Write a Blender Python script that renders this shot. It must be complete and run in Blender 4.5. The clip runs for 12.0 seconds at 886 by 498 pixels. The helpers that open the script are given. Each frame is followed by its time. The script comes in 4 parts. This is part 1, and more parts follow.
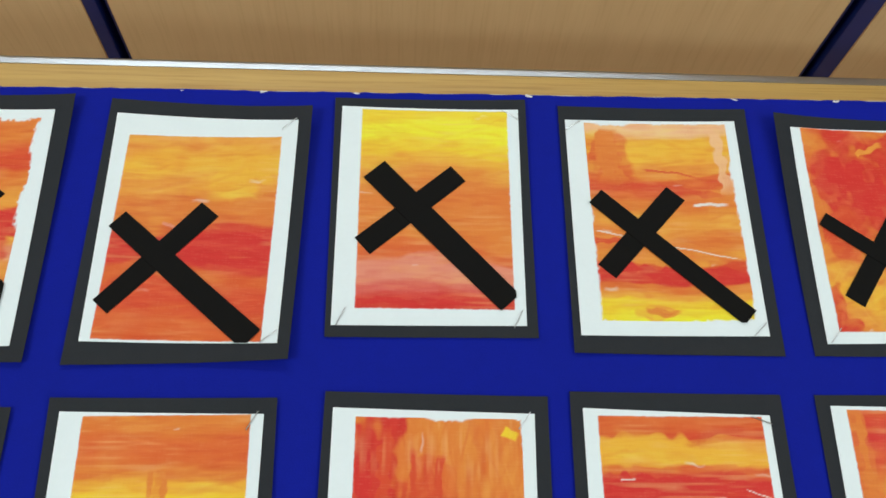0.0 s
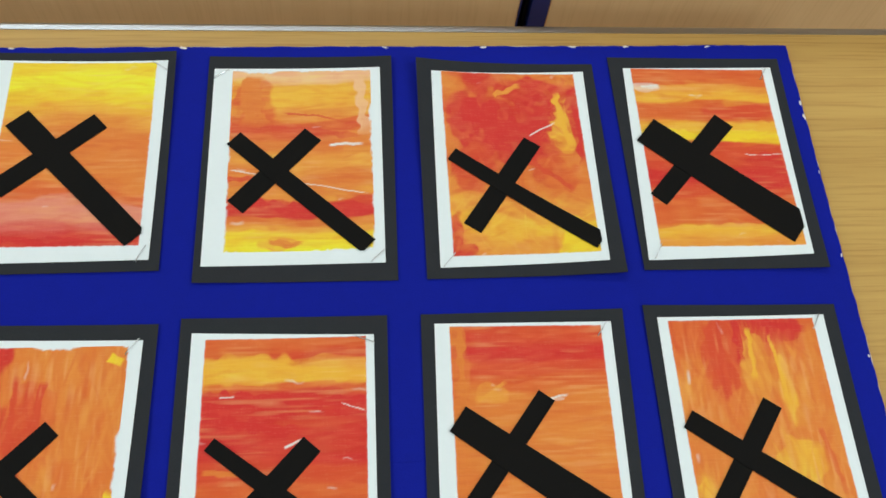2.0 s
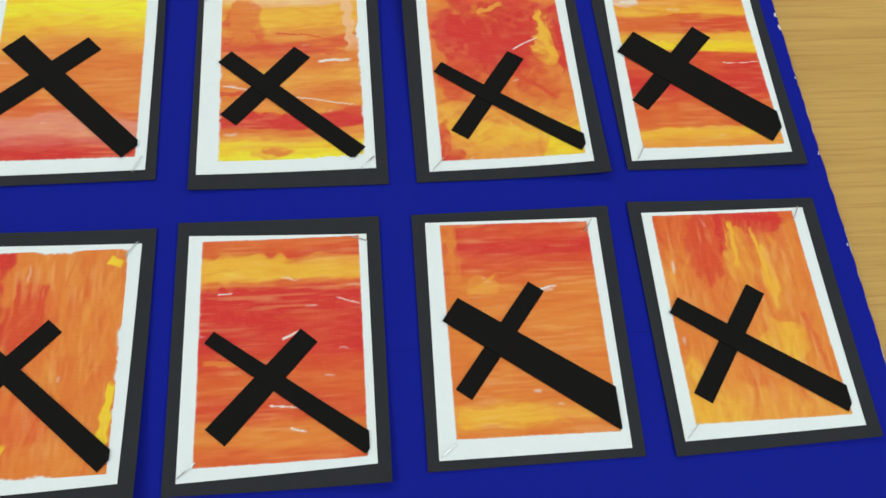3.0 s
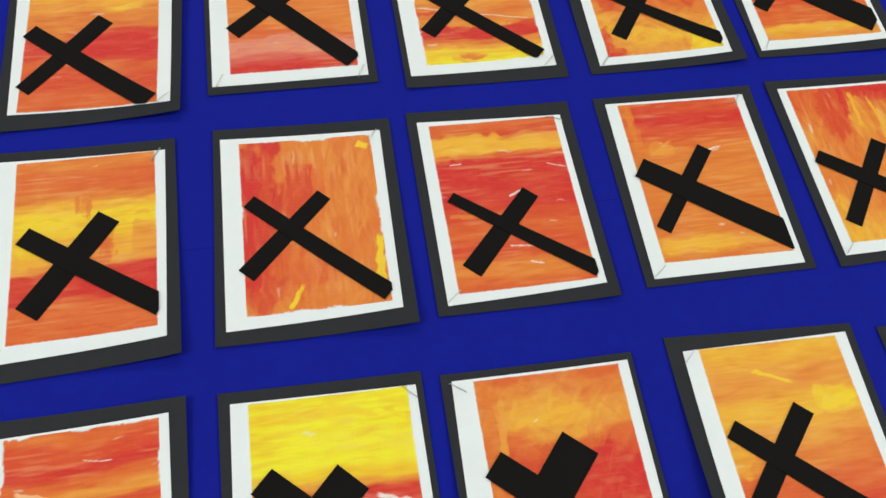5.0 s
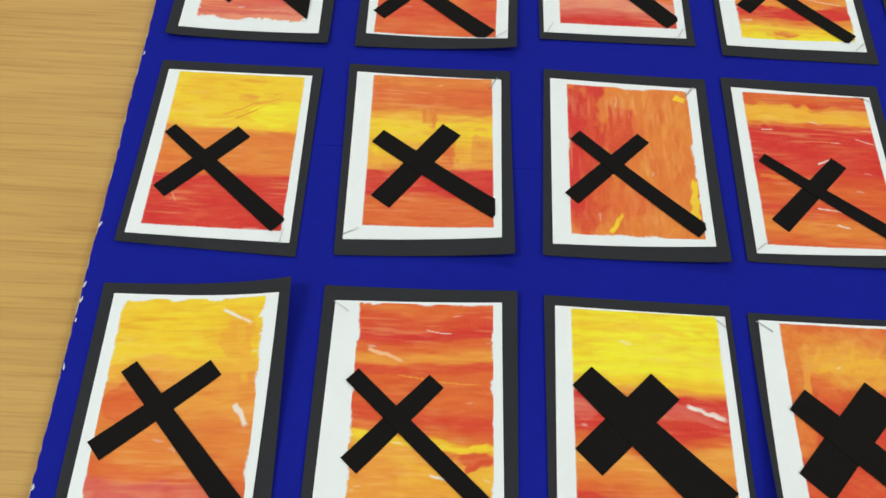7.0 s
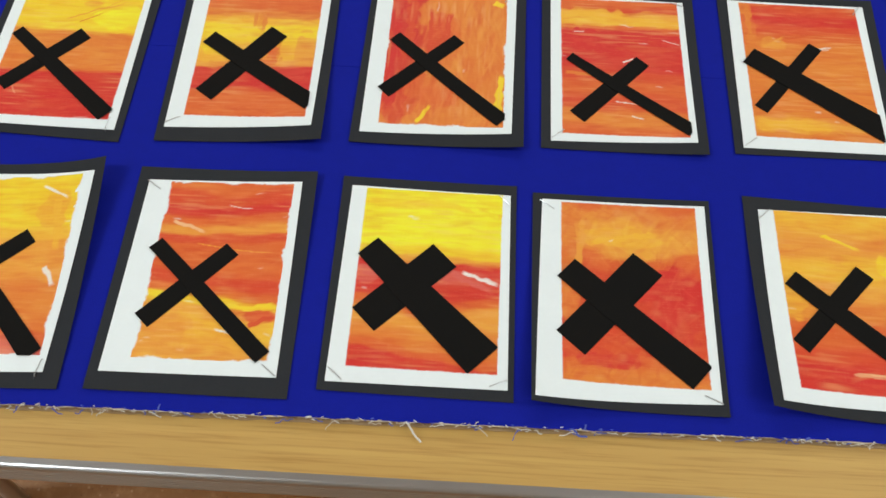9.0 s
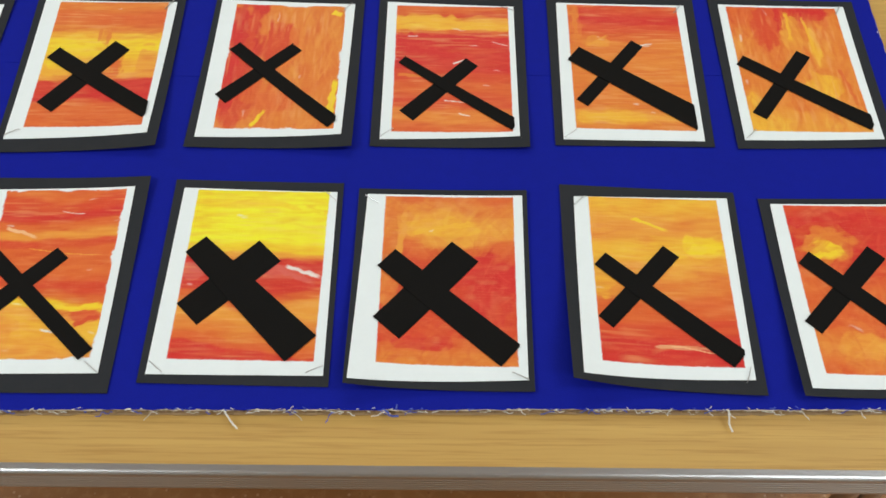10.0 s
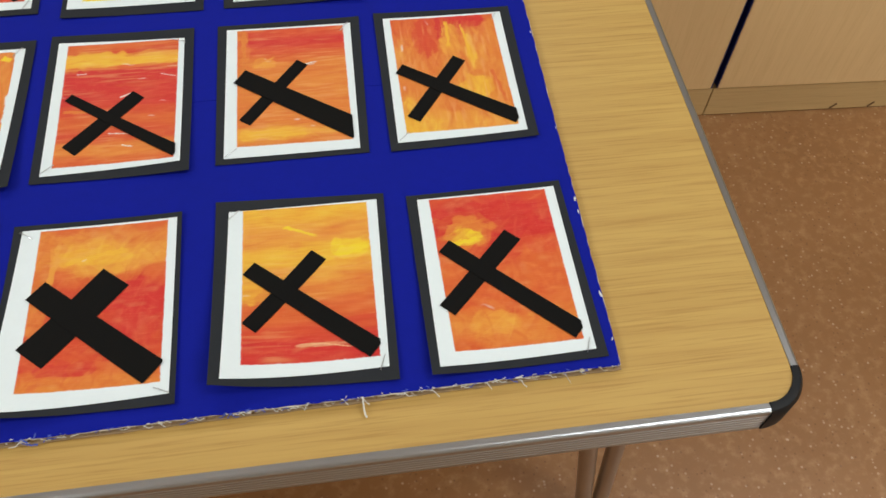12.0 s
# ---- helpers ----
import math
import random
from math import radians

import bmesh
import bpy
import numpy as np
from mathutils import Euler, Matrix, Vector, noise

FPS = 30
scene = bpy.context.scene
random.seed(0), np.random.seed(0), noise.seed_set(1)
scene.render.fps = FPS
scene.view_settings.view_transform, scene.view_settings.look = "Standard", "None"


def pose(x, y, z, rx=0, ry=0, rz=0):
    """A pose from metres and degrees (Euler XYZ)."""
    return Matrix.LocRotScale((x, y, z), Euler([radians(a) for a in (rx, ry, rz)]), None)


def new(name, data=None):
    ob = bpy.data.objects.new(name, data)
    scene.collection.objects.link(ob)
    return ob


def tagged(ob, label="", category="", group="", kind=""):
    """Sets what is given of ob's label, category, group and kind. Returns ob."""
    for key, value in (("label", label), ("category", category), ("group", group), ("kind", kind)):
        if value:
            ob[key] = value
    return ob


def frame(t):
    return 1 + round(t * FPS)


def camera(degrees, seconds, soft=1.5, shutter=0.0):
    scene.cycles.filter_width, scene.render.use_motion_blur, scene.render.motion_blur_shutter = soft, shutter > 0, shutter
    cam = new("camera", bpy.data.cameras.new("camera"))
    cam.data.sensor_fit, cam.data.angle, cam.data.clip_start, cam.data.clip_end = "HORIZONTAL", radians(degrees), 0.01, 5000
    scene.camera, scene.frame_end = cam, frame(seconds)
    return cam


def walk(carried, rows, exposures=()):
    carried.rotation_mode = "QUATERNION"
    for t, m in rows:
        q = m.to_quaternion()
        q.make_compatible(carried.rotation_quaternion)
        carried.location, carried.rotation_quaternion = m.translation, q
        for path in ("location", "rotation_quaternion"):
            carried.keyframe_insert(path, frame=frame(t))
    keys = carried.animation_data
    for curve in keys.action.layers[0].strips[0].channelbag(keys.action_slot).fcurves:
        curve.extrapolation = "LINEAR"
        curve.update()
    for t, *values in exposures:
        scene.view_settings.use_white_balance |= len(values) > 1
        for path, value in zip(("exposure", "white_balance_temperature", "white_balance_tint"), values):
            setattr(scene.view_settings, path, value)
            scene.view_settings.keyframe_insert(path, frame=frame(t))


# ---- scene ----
# ---- camera and walk: metres and degrees ----
cam = camera(53.92, 12.0, soft=1.6)
PATH = [
    (0, -0.0905, -0.0421, 1.0603, 24.997, -2.936, 0.009),
    (0.5, -0.0215, -0.0551, 1.0614, 25.210, -3.246, -1.175),
    (1, 0.0351, -0.0701, 1.0703, 25.569, -3.781, -2.089),
    (1.5, 0.0883, -0.0794, 1.0743, 25.528, -3.919, -2.408),
    (2, 0.1255, -0.1052, 1.0757, 26.047, -4.444, -2.907),
    (2.5, 0.1338, -0.1250, 1.0701, 25.715, -4.141, -3.425),
    (3, 0.1259, -0.1760, 1.0593, 26.714, -3.965, -4.565),
    (3.2, 0.1160, -0.1927, 1.0637, 26.500, -4.050, -5.305),
    (4.8, -0.0433, -0.3059, 1.0864, 29.068, -4.420, -9.555),
    (5, -0.0617, -0.3130, 1.0914, 29.267, -4.064, -8.797),
    (5.5, -0.1214, -0.3288, 1.0975, 30.035, -3.482, -6.912),
    (6, -0.1750, -0.3494, 1.0962, 30.518, -3.231, -3.277),
    (6.5, -0.2086, -0.3691, 1.0967, 30.266, -2.828, 0.450),
    (6.7, -0.2136, -0.3782, 1.0958, 30.305, -2.410, 1.405),
    (8.3, -0.1516, -0.4399, 1.0987, 28.495, -0.971, 4.506),
    (8.5, -0.1195, -0.4486, 1.0996, 28.611, -0.919, 4.514),
    (9, -0.0458, -0.4753, 1.0995, 29.484, -0.583, 3.436),
    (9.5, 0.0035, -0.4944, 1.1036, 30.406, -0.375, 2.009),
    (10, 0.0660, -0.5068, 1.1093, 31.370, -0.911, 0.605),
    (10.5, 0.1326, -0.5357, 1.1160, 32.223, -1.480, -0.917),
    (11, 0.1965, -0.5606, 1.1219, 32.996, -1.614, -2.769),
    (11.5, 0.2416, -0.5680, 1.1231, 33.264, -1.817, -5.113),
    (12, 0.2676, -0.5495, 1.1285, 33.694, -2.040, -7.747),
]
# the clip's camera starts a little cooler and settles
walk(cam, [(t, pose(x, y, z, rx, ry, rz)) for t, x, y, z, rx, ry, rz in PATH],
     exposures=[(0.0, -0.55, 6150, 5), (2.5, -0.56, 6200, 5), (5.0, -0.52, 6500, 10), (12.0, -0.54, 6500, 10)])

# ---- light: fluorescent panels in the ceiling of a school room ----
world = bpy.data.worlds.new("room_world")
world.use_nodes = True
world.node_tree.nodes["Background"].inputs[0].default_value = (0.9, 0.95, 1.0, 1)
world.node_tree.nodes["Background"].inputs[1].default_value = 0.05
scene.world = world


def ceiling_lamp(x, y, power, size=(1.2, 0.6)):
    data = bpy.data.lights.new("ceiling_lamp", "AREA")
    data.shape, data.size, data.size_y, data.energy = "RECTANGLE", size[0], size[1], power
    data.color = (0.93, 1.0, 1.01)
    ob = new("ceiling_lamp", data)
    ob.matrix_world = pose(x, y, 2.66)
    return ob


ceiling_lamp(-1.9, -0.7, 54)
ceiling_lamp(-0.3, 1.95, 46, (2.4, 0.6))
ceiling_lamp(-1.6, -2.6, 6)
ceiling_lamp(1.6, -0.3, 30)
ceiling_lamp(2.4, -2.0, 62)


# ---- node helpers and materials ----
class Nodes:
    def __init__(self, name):
        self.mat = bpy.data.materials.new(name)
        self.mat.use_nodes = True
        self.tree = self.mat.node_tree
        self.bsdf = self.tree.nodes["Principled BSDF"]

    def add(self, kind, inputs=()):
        node = self.tree.nodes.new(kind)
        for key, value in dict(inputs).items():
            self.link(value, node.inputs[key])
        return node

    def link(self, value, socket):
        if isinstance(value, bpy.types.NodeSocket):
            self.tree.links.new(value, socket)
        else:
            socket.default_value = value

    def math(self, op, a, b=0.0, c=None, clamp=False):
        ins = {0: a, 1: b} if c is None else {0: a, 1: b, 2: c}
        node = self.add("ShaderNodeMath", ins)
        node.operation, node.use_clamp = op, clamp
        return node.outputs[0]

    def mix(self, factor, a, b, blend="MIX"):
        node = self.add("ShaderNodeMix")
        node.data_type, node.blend_type = "RGBA", blend
        self.link(factor, node.inputs[0])
        self.link(a, node.inputs[6])
        self.link(b, node.inputs[7])
        return node.outputs[2]

    def coords(self, scale=(1, 1, 1), shift=(0, 0, 0)):
        tc = self.add("ShaderNodeTexCoord")
        return self.add("ShaderNodeMapping", {"Vector": tc.outputs["Object"], "Scale": scale, "Location": shift}).outputs[0]

    def noise(self, vector, scale, detail=3.0, rough=0.5, distortion=0.0):
        return self.add("ShaderNodeTexNoise", {"Vector": vector, "Scale": scale, "Detail": detail, "Roughness": rough, "Distortion": distortion}).outputs[0]

    def ramp(self, factor, stops, interpolation="LINEAR"):
        node = self.add("ShaderNodeValToRGB", {0: factor})
        node.color_ramp.interpolation = interpolation
        els = node.color_ramp.elements
        while len(els) < len(stops):
            els.new(0.5)
        for el, (p, col) in zip(els, stops):
            el.position, el.color = p, (*col[:3], 1)
        return node.outputs[0]

    def step(self, value, low, high):
        node = self.add("ShaderNodeMapRange")
        node.interpolation_type, node.clamp = "SMOOTHSTEP", True
        for key, given in (("Value", value), ("From Min", low), ("From Max", high)):
            self.link(given, node.inputs[key])
        return node.outputs[0]

    def finish(self, colour, rough=0.5, bump=None, strength=0.2, distance=0.001, metal=0.0, specular=0.5):
        self.link(colour, self.bsdf.inputs["Base Color"])
        self.link(rough, self.bsdf.inputs["Roughness"])
        self.link(metal, self.bsdf.inputs["Metallic"])
        self.link(specular, self.bsdf.inputs["Specular IOR Level"])
        if bump is not None:
            node = self.add("ShaderNodeBump", {"Height": bump, "Strength": strength, "Distance": distance})
            self.link(node.outputs[0], self.bsdf.inputs["Normal"])
        return self.mat


def wood_material(name, light, dark, along=(1, 14, 14), scale=6.0, rough=0.4, contrast=0.6):
    """Wood-effect laminate: broad figure, grain lines and short dark pores, drawn out across the scales of along."""
    n = Nodes(name)
    v = n.coords(along)
    broad = n.noise(v, scale * 0.3, 2, 0.5, 0.1)
    grain = n.noise(v, scale, 4, 0.55, 0.1)
    low = [3.0 if a == min(along) else a * 3.6 for a in along]
    pores = n.noise(n.coords(low), scale * 1.6, 3, 0.6, 0.2)
    lines = n.math("FRACT", n.math("MULTIPLY_ADD", broad, 7.0, n.math("MULTIPLY", grain, 1.2)))
    lines = n.math("MULTIPLY", n.math("ABSOLUTE", n.math("SUBTRACT", lines, 0.5)), 2.0)
    f = n.math("MULTIPLY_ADD", lines, 0.45, n.math("MULTIPLY", n.step(pores, 0.46, 0.72), 0.75))
    f = n.math("ADD", f, n.math("MULTIPLY", n.math("SUBTRACT", grain, 0.5), 0.7))
    f = n.math("MULTIPLY", f, contrast, clamp=True)
    colour = n.mix(f, (*light, 1), (*dark, 1))
    patch = n.noise(n.coords(), 2.5, 2)
    colour = n.mix(n.math("MULTIPLY", patch, 0.2), colour, (*[c * 0.85 for c in dark], 1))
    return n.finish(colour, n.math("MULTIPLY_ADD", pores, 0.15, rough - 0.07), pores, 0.06, 0.0004, 0.0, 0.35)


def plain_material(name, colour, rough=0.5, vary=0.12, scale=40.0, metal=0.0, bump=0.1, specular=0.5, stretch=(1, 1, 1)):
    n = Nodes(name)
    a = n.noise(n.coords(stretch), scale, 4, 0.6)
    b = n.noise(n.coords(stretch), scale * 0.12, 2)
    f = n.math("MULTIPLY_ADD", a, 0.6, n.math("MULTIPLY", b, 0.6))
    col = n.mix(f, (*[c * (1 - vary) for c in colour], 1), (*[min(1, c * (1 + vary)) for c in colour], 1))
    return n.finish(col, n.math("MULTIPLY_ADD", b, 0.16, rough - 0.08), a, bump, 0.0006, metal, specular)


M_LAMINATE = wood_material("oak_laminate", (0.60, 0.380, 0.112), (0.41, 0.225, 0.056), (1.0, 30, 30), 2.6, 0.45, 0.75)
M_CUPBOARD = wood_material("cupboard_laminate", (0.78, 0.54, 0.275), (0.66, 0.43, 0.205), (22, 22, 1.0), 2.6, 0.45, 0.5)
M_PLINTH = wood_material("plinth_laminate", (0.60, 0.41, 0.19), (0.48, 0.31, 0.14), (1.0, 20, 20), 3.0, 0.5, 0.6)
M_EDGING = plain_material("navy_edging", (0.012, 0.022, 0.13), 0.4)
# near-black that puts the shade inside the door gaps into the colour
M_GAP_SHADE = plain_material("gap_shade_carcass", (0.012, 0.011, 0.012), 0.7)
M_SCRATCH = plain_material("worn_brown", (0.16, 0.085, 0.03), 0.7)
M_BLUE = plain_material("blue_backing_paper", (0.0065, 0.0125, 0.275), 0.7, 0.14, 900.0, 0.0, 0.25, 0.06)
M_CARD = plain_material("brown_corrugated_card", (0.36, 0.24, 0.13), 0.85, 0.2, 120.0)
M_LINER = plain_material("pale_card_liner", (0.55, 0.48, 0.38), 0.85, 0.25, 200.0)
M_THREAD = plain_material("white_torn_fibre", (0.72, 0.70, 0.66), 0.8, 0.1, 300.0)
M_BTHREAD = plain_material("blue_torn_fibre", (0.09, 0.13, 0.50), 0.8, 0.2, 300.0)
M_MOUNT = plain_material("charcoal_sugar_paper", (0.029, 0.031, 0.035), 0.9, 0.16, 700.0, 0.0, 0.3, 0.08)
M_BLACK = plain_material("black_paper", (0.0075, 0.007, 0.0065), 0.8, 0.2, 500.0, 0.0, 0.2, 0.08)
M_PAPER = plain_material("white_cartridge_paper", (0.80, 0.865, 0.885), 0.75, 0.035, 350.0, 0.0, 0.15, 0.3)
M_STEEL = plain_material("staple_wire", (0.55, 0.56, 0.58), 0.3, 0.1, 200.0, 1.0)
M_ALU = plain_material("brushed_aluminium", (0.44, 0.45, 0.47), 0.32, 0.06, 60.0, 1.0, 0.12, 0.5, (0.3, 8, 8))
M_CAP = plain_material("black_plastic", (0.008, 0.008, 0.009), 0.55, 0.12, 40.0, 0.0, 0.1, 0.25)
M_TUBE = plain_material("bronze_lacquered_tube", (0.36, 0.31, 0.27), 0.32, 0.1, 40.0, 0.85)
M_WALL = plain_material("cream_wall_paint", (0.72, 0.69, 0.60), 0.7, 0.04, 30.0)
M_CEIL = plain_material("white_ceiling_paint", (0.80, 0.80, 0.78), 0.8, 0.03, 30.0)


def floor_material():
    n = Nodes("speckled_brown_vinyl")
    v = n.coords()
    cloud = n.noise(v, 9.0, 4, 0.6)
    mott = n.noise(v, 60.0, 3, 0.6)
    col = n.mix(cloud, (0.265, 0.120, 0.042, 1), (0.355, 0.172, 0.067, 1))
    col = n.mix(n.math("MULTIPLY", n.step(mott, 0.45, 0.75), 0.5), col, (0.50, 0.29, 0.135, 1))
    for scale, size, colour, keep in ((130.0, 0.34, (0.66, 0.46, 0.32, 1), 0.80), (160.0, 0.34, (0.15, 0.055, 0.025, 1), 0.80), (75.0, 0.20, (0.74, 0.58, 0.44, 1), 0.92)):
        vor = n.add("ShaderNodeTexVoronoi", {"Vector": v, "Scale": scale, "Randomness": 1.0})
        sep = n.add("ShaderNodeSeparateColor", {0: vor.outputs["Color"]})
        chosen = n.math("GREATER_THAN", sep.outputs[0], keep)
        spot = n.math("MULTIPLY", n.step(vor.outputs["Distance"], size, size * 0.3), chosen)
        col = n.mix(n.math("MULTIPLY", spot, 0.5), col, colour)
    return n.finish(col, n.math("MULTIPLY_ADD", cloud, 0.12, 0.34), mott, 0.05, 0.001)


M_FLOOR = floor_material()

# paints, linear
Y = (0.89, 0.645, 0.028)
B = (0.90, 0.84, 0.028)
G = (0.86, 0.46, 0.042)
L = (0.82, 0.345, 0.050)
O = (0.76, 0.225, 0.038)
D = (0.72, 0.135, 0.030)
V = (0.69, 0.078, 0.028)
R = (0.65, 0.034, 0.028)
P = (0.78, 0.28, 0.18)
K = (0.70, 0.13, 0.10)
C = (0.88, 0.52, 0.27)
WH = (0.82, 0.80, 0.75)


def paint_material():
    """The laid-on paint's own colours, with bristle marks and a slight relief."""
    n = Nodes("sunset_paint")
    colour = n.add("ShaderNodeVertexColor")
    colour.layer_name = "paint"
    fine = n.noise(n.coords((90, 900, 1)), 1.0, 3, 0.55, 0.3)
    cross = n.noise(n.coords((700, 110, 1)), 1.0, 3, 0.55, 0.3)
    grain = n.noise(n.coords(), 900.0, 2, 0.5)
    f = n.math("MULTIPLY_ADD", fine, 0.6, n.math("MULTIPLY_ADD", cross, 0.25, n.math("MULTIPLY", grain, 0.15)))
    col = n.mix(n.math("MULTIPLY", n.step(f, 0.50, 0.68), 0.07), colour.outputs[0], (0.92, 0.60, 0.34, 1))
    col = n.mix(n.math("MULTIPLY", n.step(f, 0.48, 0.32), 0.10), col, (0.55, 0.075, 0.02, 1))
    return n.finish(col, n.math("MULTIPLY_ADD", fine, 0.2, 0.42), f, 0.34, 0.0008, 0.0, 0.2)


M_PAINT = paint_material()


def cloud(shape, cells, r):
    """Smooth random values in 0..1 over a grid of that shape, from so many cells (down, across)."""
    grid = r.random((cells[0] + 2, cells[1] + 2))
    y, x = np.linspace(0, cells[0], shape[0]), np.linspace(0, cells[1], shape[1])
    iy, ix = y.astype(int), x.astype(int)
    fy, fx = (y - iy)[:, None], (x - ix)[None, :]
    fy, fx = fy * fy * (3 - 2 * fy), fx * fx * (3 - 2 * fx)
    a, b_ = grid[np.ix_(iy, ix)], grid[np.ix_(iy, ix + 1)]
    c, d = grid[np.ix_(iy + 1, ix)], grid[np.ix_(iy + 1, ix + 1)]
    return (a * (1 - fx) + b_ * fx) * (1 - fy) + (c * (1 - fx) + d * fx) * fy


def brushed(shape, aspect, bands, blobs, marks, style, seed, wave, streak, ragged, dry):
    """A sheet brushed stroke by stroke: what colour goes where follows the bands from the bottom (0) to the top (1) and the blobs
    (u, v, ru, rv, paint) on them; every stroke takes up one colour and wears off along its way. marks: last
    strokes (u, v, u, v, thickness, paint). style: h, v or s (swirled)."""
    r = np.random.default_rng(seed + 100000)
    ny, nx = shape
    V_, U_ = np.meshgrid(np.linspace(0, 1, ny), np.linspace(0, 1, nx), indexing="ij")
    warp = (cloud(shape, (3, 2), r) - 0.5) * 1.3 + (cloud(shape, (9, 4), r) - 0.5) * 0.7 + (cloud(shape, (26, 11), r) - 0.5) * 0.3
    at = np.clip(V_ + warp * wave, 0, 1)
    stops = np.array([p for p, _ in bands])
    # firm edges between the bands
    step = np.clip(np.searchsorted(stops, at, side="right") - 1, 0, len(stops) - 2)
    part_way = (at - stops[step]) / (stops[step + 1] - stops[step])
    at = stops[step] + np.clip((part_way - 0.5) * 2.8 + 0.5, 0, 1) * (stops[step + 1] - stops[step])
    target = np.stack([np.interp(at, stops, [c[k] for _, c in bands]) for k in range(3)], -1)
    for bu, bv, ru, rv, paint in blobs:
        rough = (cloud(shape, (5, 4), r) - 0.5) * 0.9 + (cloud(shape, (22, 14), r) - 0.5) * 0.6
        d = np.hypot((U_ - bu) / ru, (V_ - bv) / rv) + rough
        m = np.clip((1.10 - d) / 0.16, 0, 1)[..., None] * (0.75 if paint is WH else 0.95)
        target = target * (1 - m) + np.array(paint) * m
    paper = np.array((0.80, 0.865, 0.885))
    canvas = target.copy()
    strokes = 190 if style != "s" else 230
    for k in range(strokes):
        u0, v0 = r.random(), r.random()
        length, thick = r.uniform(0.22, 0.80), r.uniform(0.04, 0.12)
        angle = {"h": r.normal(0.02, 0.09), "v": 1.57 + r.normal(0, 0.12), "s": r.normal(0.1, 0.7)}[style]
        if style != "h":
            length *= 0.66
        curve = r.normal(0, 0.10 if style != "s" else 0.5)
        c, s = math.cos(angle), math.sin(angle)
        reach = length / 2 + thick
        hu, hv = reach * abs(c) + thick * 1.5 + abs(curve) * 0.2, (reach * abs(s) + thick * 1.5 + abs(curve) * 0.2) / aspect
        x0, x1 = max(0, int((u0 - hu) * nx)), min(nx, int((u0 + hu) * nx) + 2)
        y0, y1 = max(0, int((v0 - hv) * ny)), min(ny, int((v0 + hv) * ny) + 2)
        if x1 - x0 < 2 or y1 - y0 < 2:
            continue
        du, dv = U_[y0:y1, x0:x1] - u0, (V_[y0:y1, x0:x1] - v0) * aspect
        t, w = du * c + dv * s, -du * s + dv * c
        t = t / length + 0.5
        w = (w - curve * length * ((t - 0.5) ** 2)) / thick
        tufts = r.random(26)
        bristle = np.interp(w, np.linspace(-0.5, 0.5, 26), tufts)
        load = np.clip(1.25 - 0.75 * t - (1 - bristle) * r.uniform(0.2, 0.8), 0, 1)
        end = 1 - 0.25 * np.interp(w, np.linspace(-0.5, 0.5, 9), r.random(9))
        body = np.clip((0.5 - np.abs(w)) / 0.10, 0, 1) * np.clip(t / 0.06, 0, 1) * np.clip((end - t) / 0.10, 0, 1)
        vi = min(ny - 1, max(0, int((v0 + r.normal(0, 0.006)) * ny)))
        ui = min(nx - 1, max(0, int(u0 * nx)))
        own = target[vi, ui]
        colour = own + (np.array((0.90, 0.45, 0.06)) - own) * max(0.0, r.normal(0, streak * 0.55))
        if r.random() < 0.22:
            colour = colour * np.array((0.94, 0.66, 0.70))
        alpha = (body * (0.10 + 0.90 * load) * r.uniform(0.25, 0.80))[..., None]
        canvas[y0:y1, x0:x1] = canvas[y0:y1, x0:x1] * (1 - alpha) + colour * alpha
    canvas = canvas * 0.50 + target * 0.50
    # thin dragged bristle marks, lighter and darker than what lies under them
    for k in range(340):
        u0, v0 = r.random(), r.random()
        length, thick = r.uniform(0.08, 0.40), r.uniform(0.008, 0.030)
        angle = {"h": r.normal(0.02, 0.13), "v": 1.57 + r.normal(0, 0.30), "s": r.normal(0.3, 0.9)}[style]
        c, s = math.cos(angle), math.sin(angle)
        hu, hv = length * abs(c) / 2 + thick * 2, (length * abs(s) / 2 + thick * 2) / aspect
        x0, x1 = max(0, int((u0 - hu) * nx)), min(nx, int((u0 + hu) * nx) + 2)
        y0, y1 = max(0, int((v0 - hv) * ny)), min(ny, int((v0 + hv) * ny) + 2)
        if x1 - x0 < 2 or y1 - y0 < 2:
            continue
        du, dv = U_[y0:y1, x0:x1] - u0, (V_[y0:y1, x0:x1] - v0) * aspect
        t, w = (du * c + dv * s) / length, -du * s + dv * c
        w = (w - r.normal(0, 0.25) * length * t * t) / thick
        m = np.clip(1 - 4 * t * t, 0, 1) * np.clip(1 - w * w, 0, 1) * r.uniform(0.2, 0.6) * (0.35 + streak * 1.6)
        here = canvas[min(ny - 1, int(v0 * ny)), min(nx - 1, int(u0 * nx))]
        if r.random() < 0.55:
            tint = here * 0.70 + np.array((0.91, min(0.82, here[1] * 1.25 + 0.16), 0.10)) * 0.30
        else:
            tint = here * np.array((0.93, 0.66, 0.72))
        m = m[..., None]
        canvas[y0:y1, x0:x1] = canvas[y0:y1, x0:x1] * (1 - m) + tint * m
    # washed and thicker places
    wash = (cloud(shape, (6, 4), r) - 0.5) * 0.9 + (cloud(shape, (17, 11), r) - 0.5) * 0.7
    m = (np.clip(wash - 0.10, 0, 0.5) * (0.25 + streak))[..., None]
    canvas = canvas * (1 - m) + np.clip(canvas * np.array((1.06, 1.35, 1.2)) + np.array((0.02, 0.05, 0.02)), 0, 0.9) * m
    m = (np.clip(-wash - 0.10, 0, 0.5) * (0.25 + streak))[..., None]
    canvas = canvas * (1 - m) + canvas * np.array((0.92, 0.58, 0.66)) * m
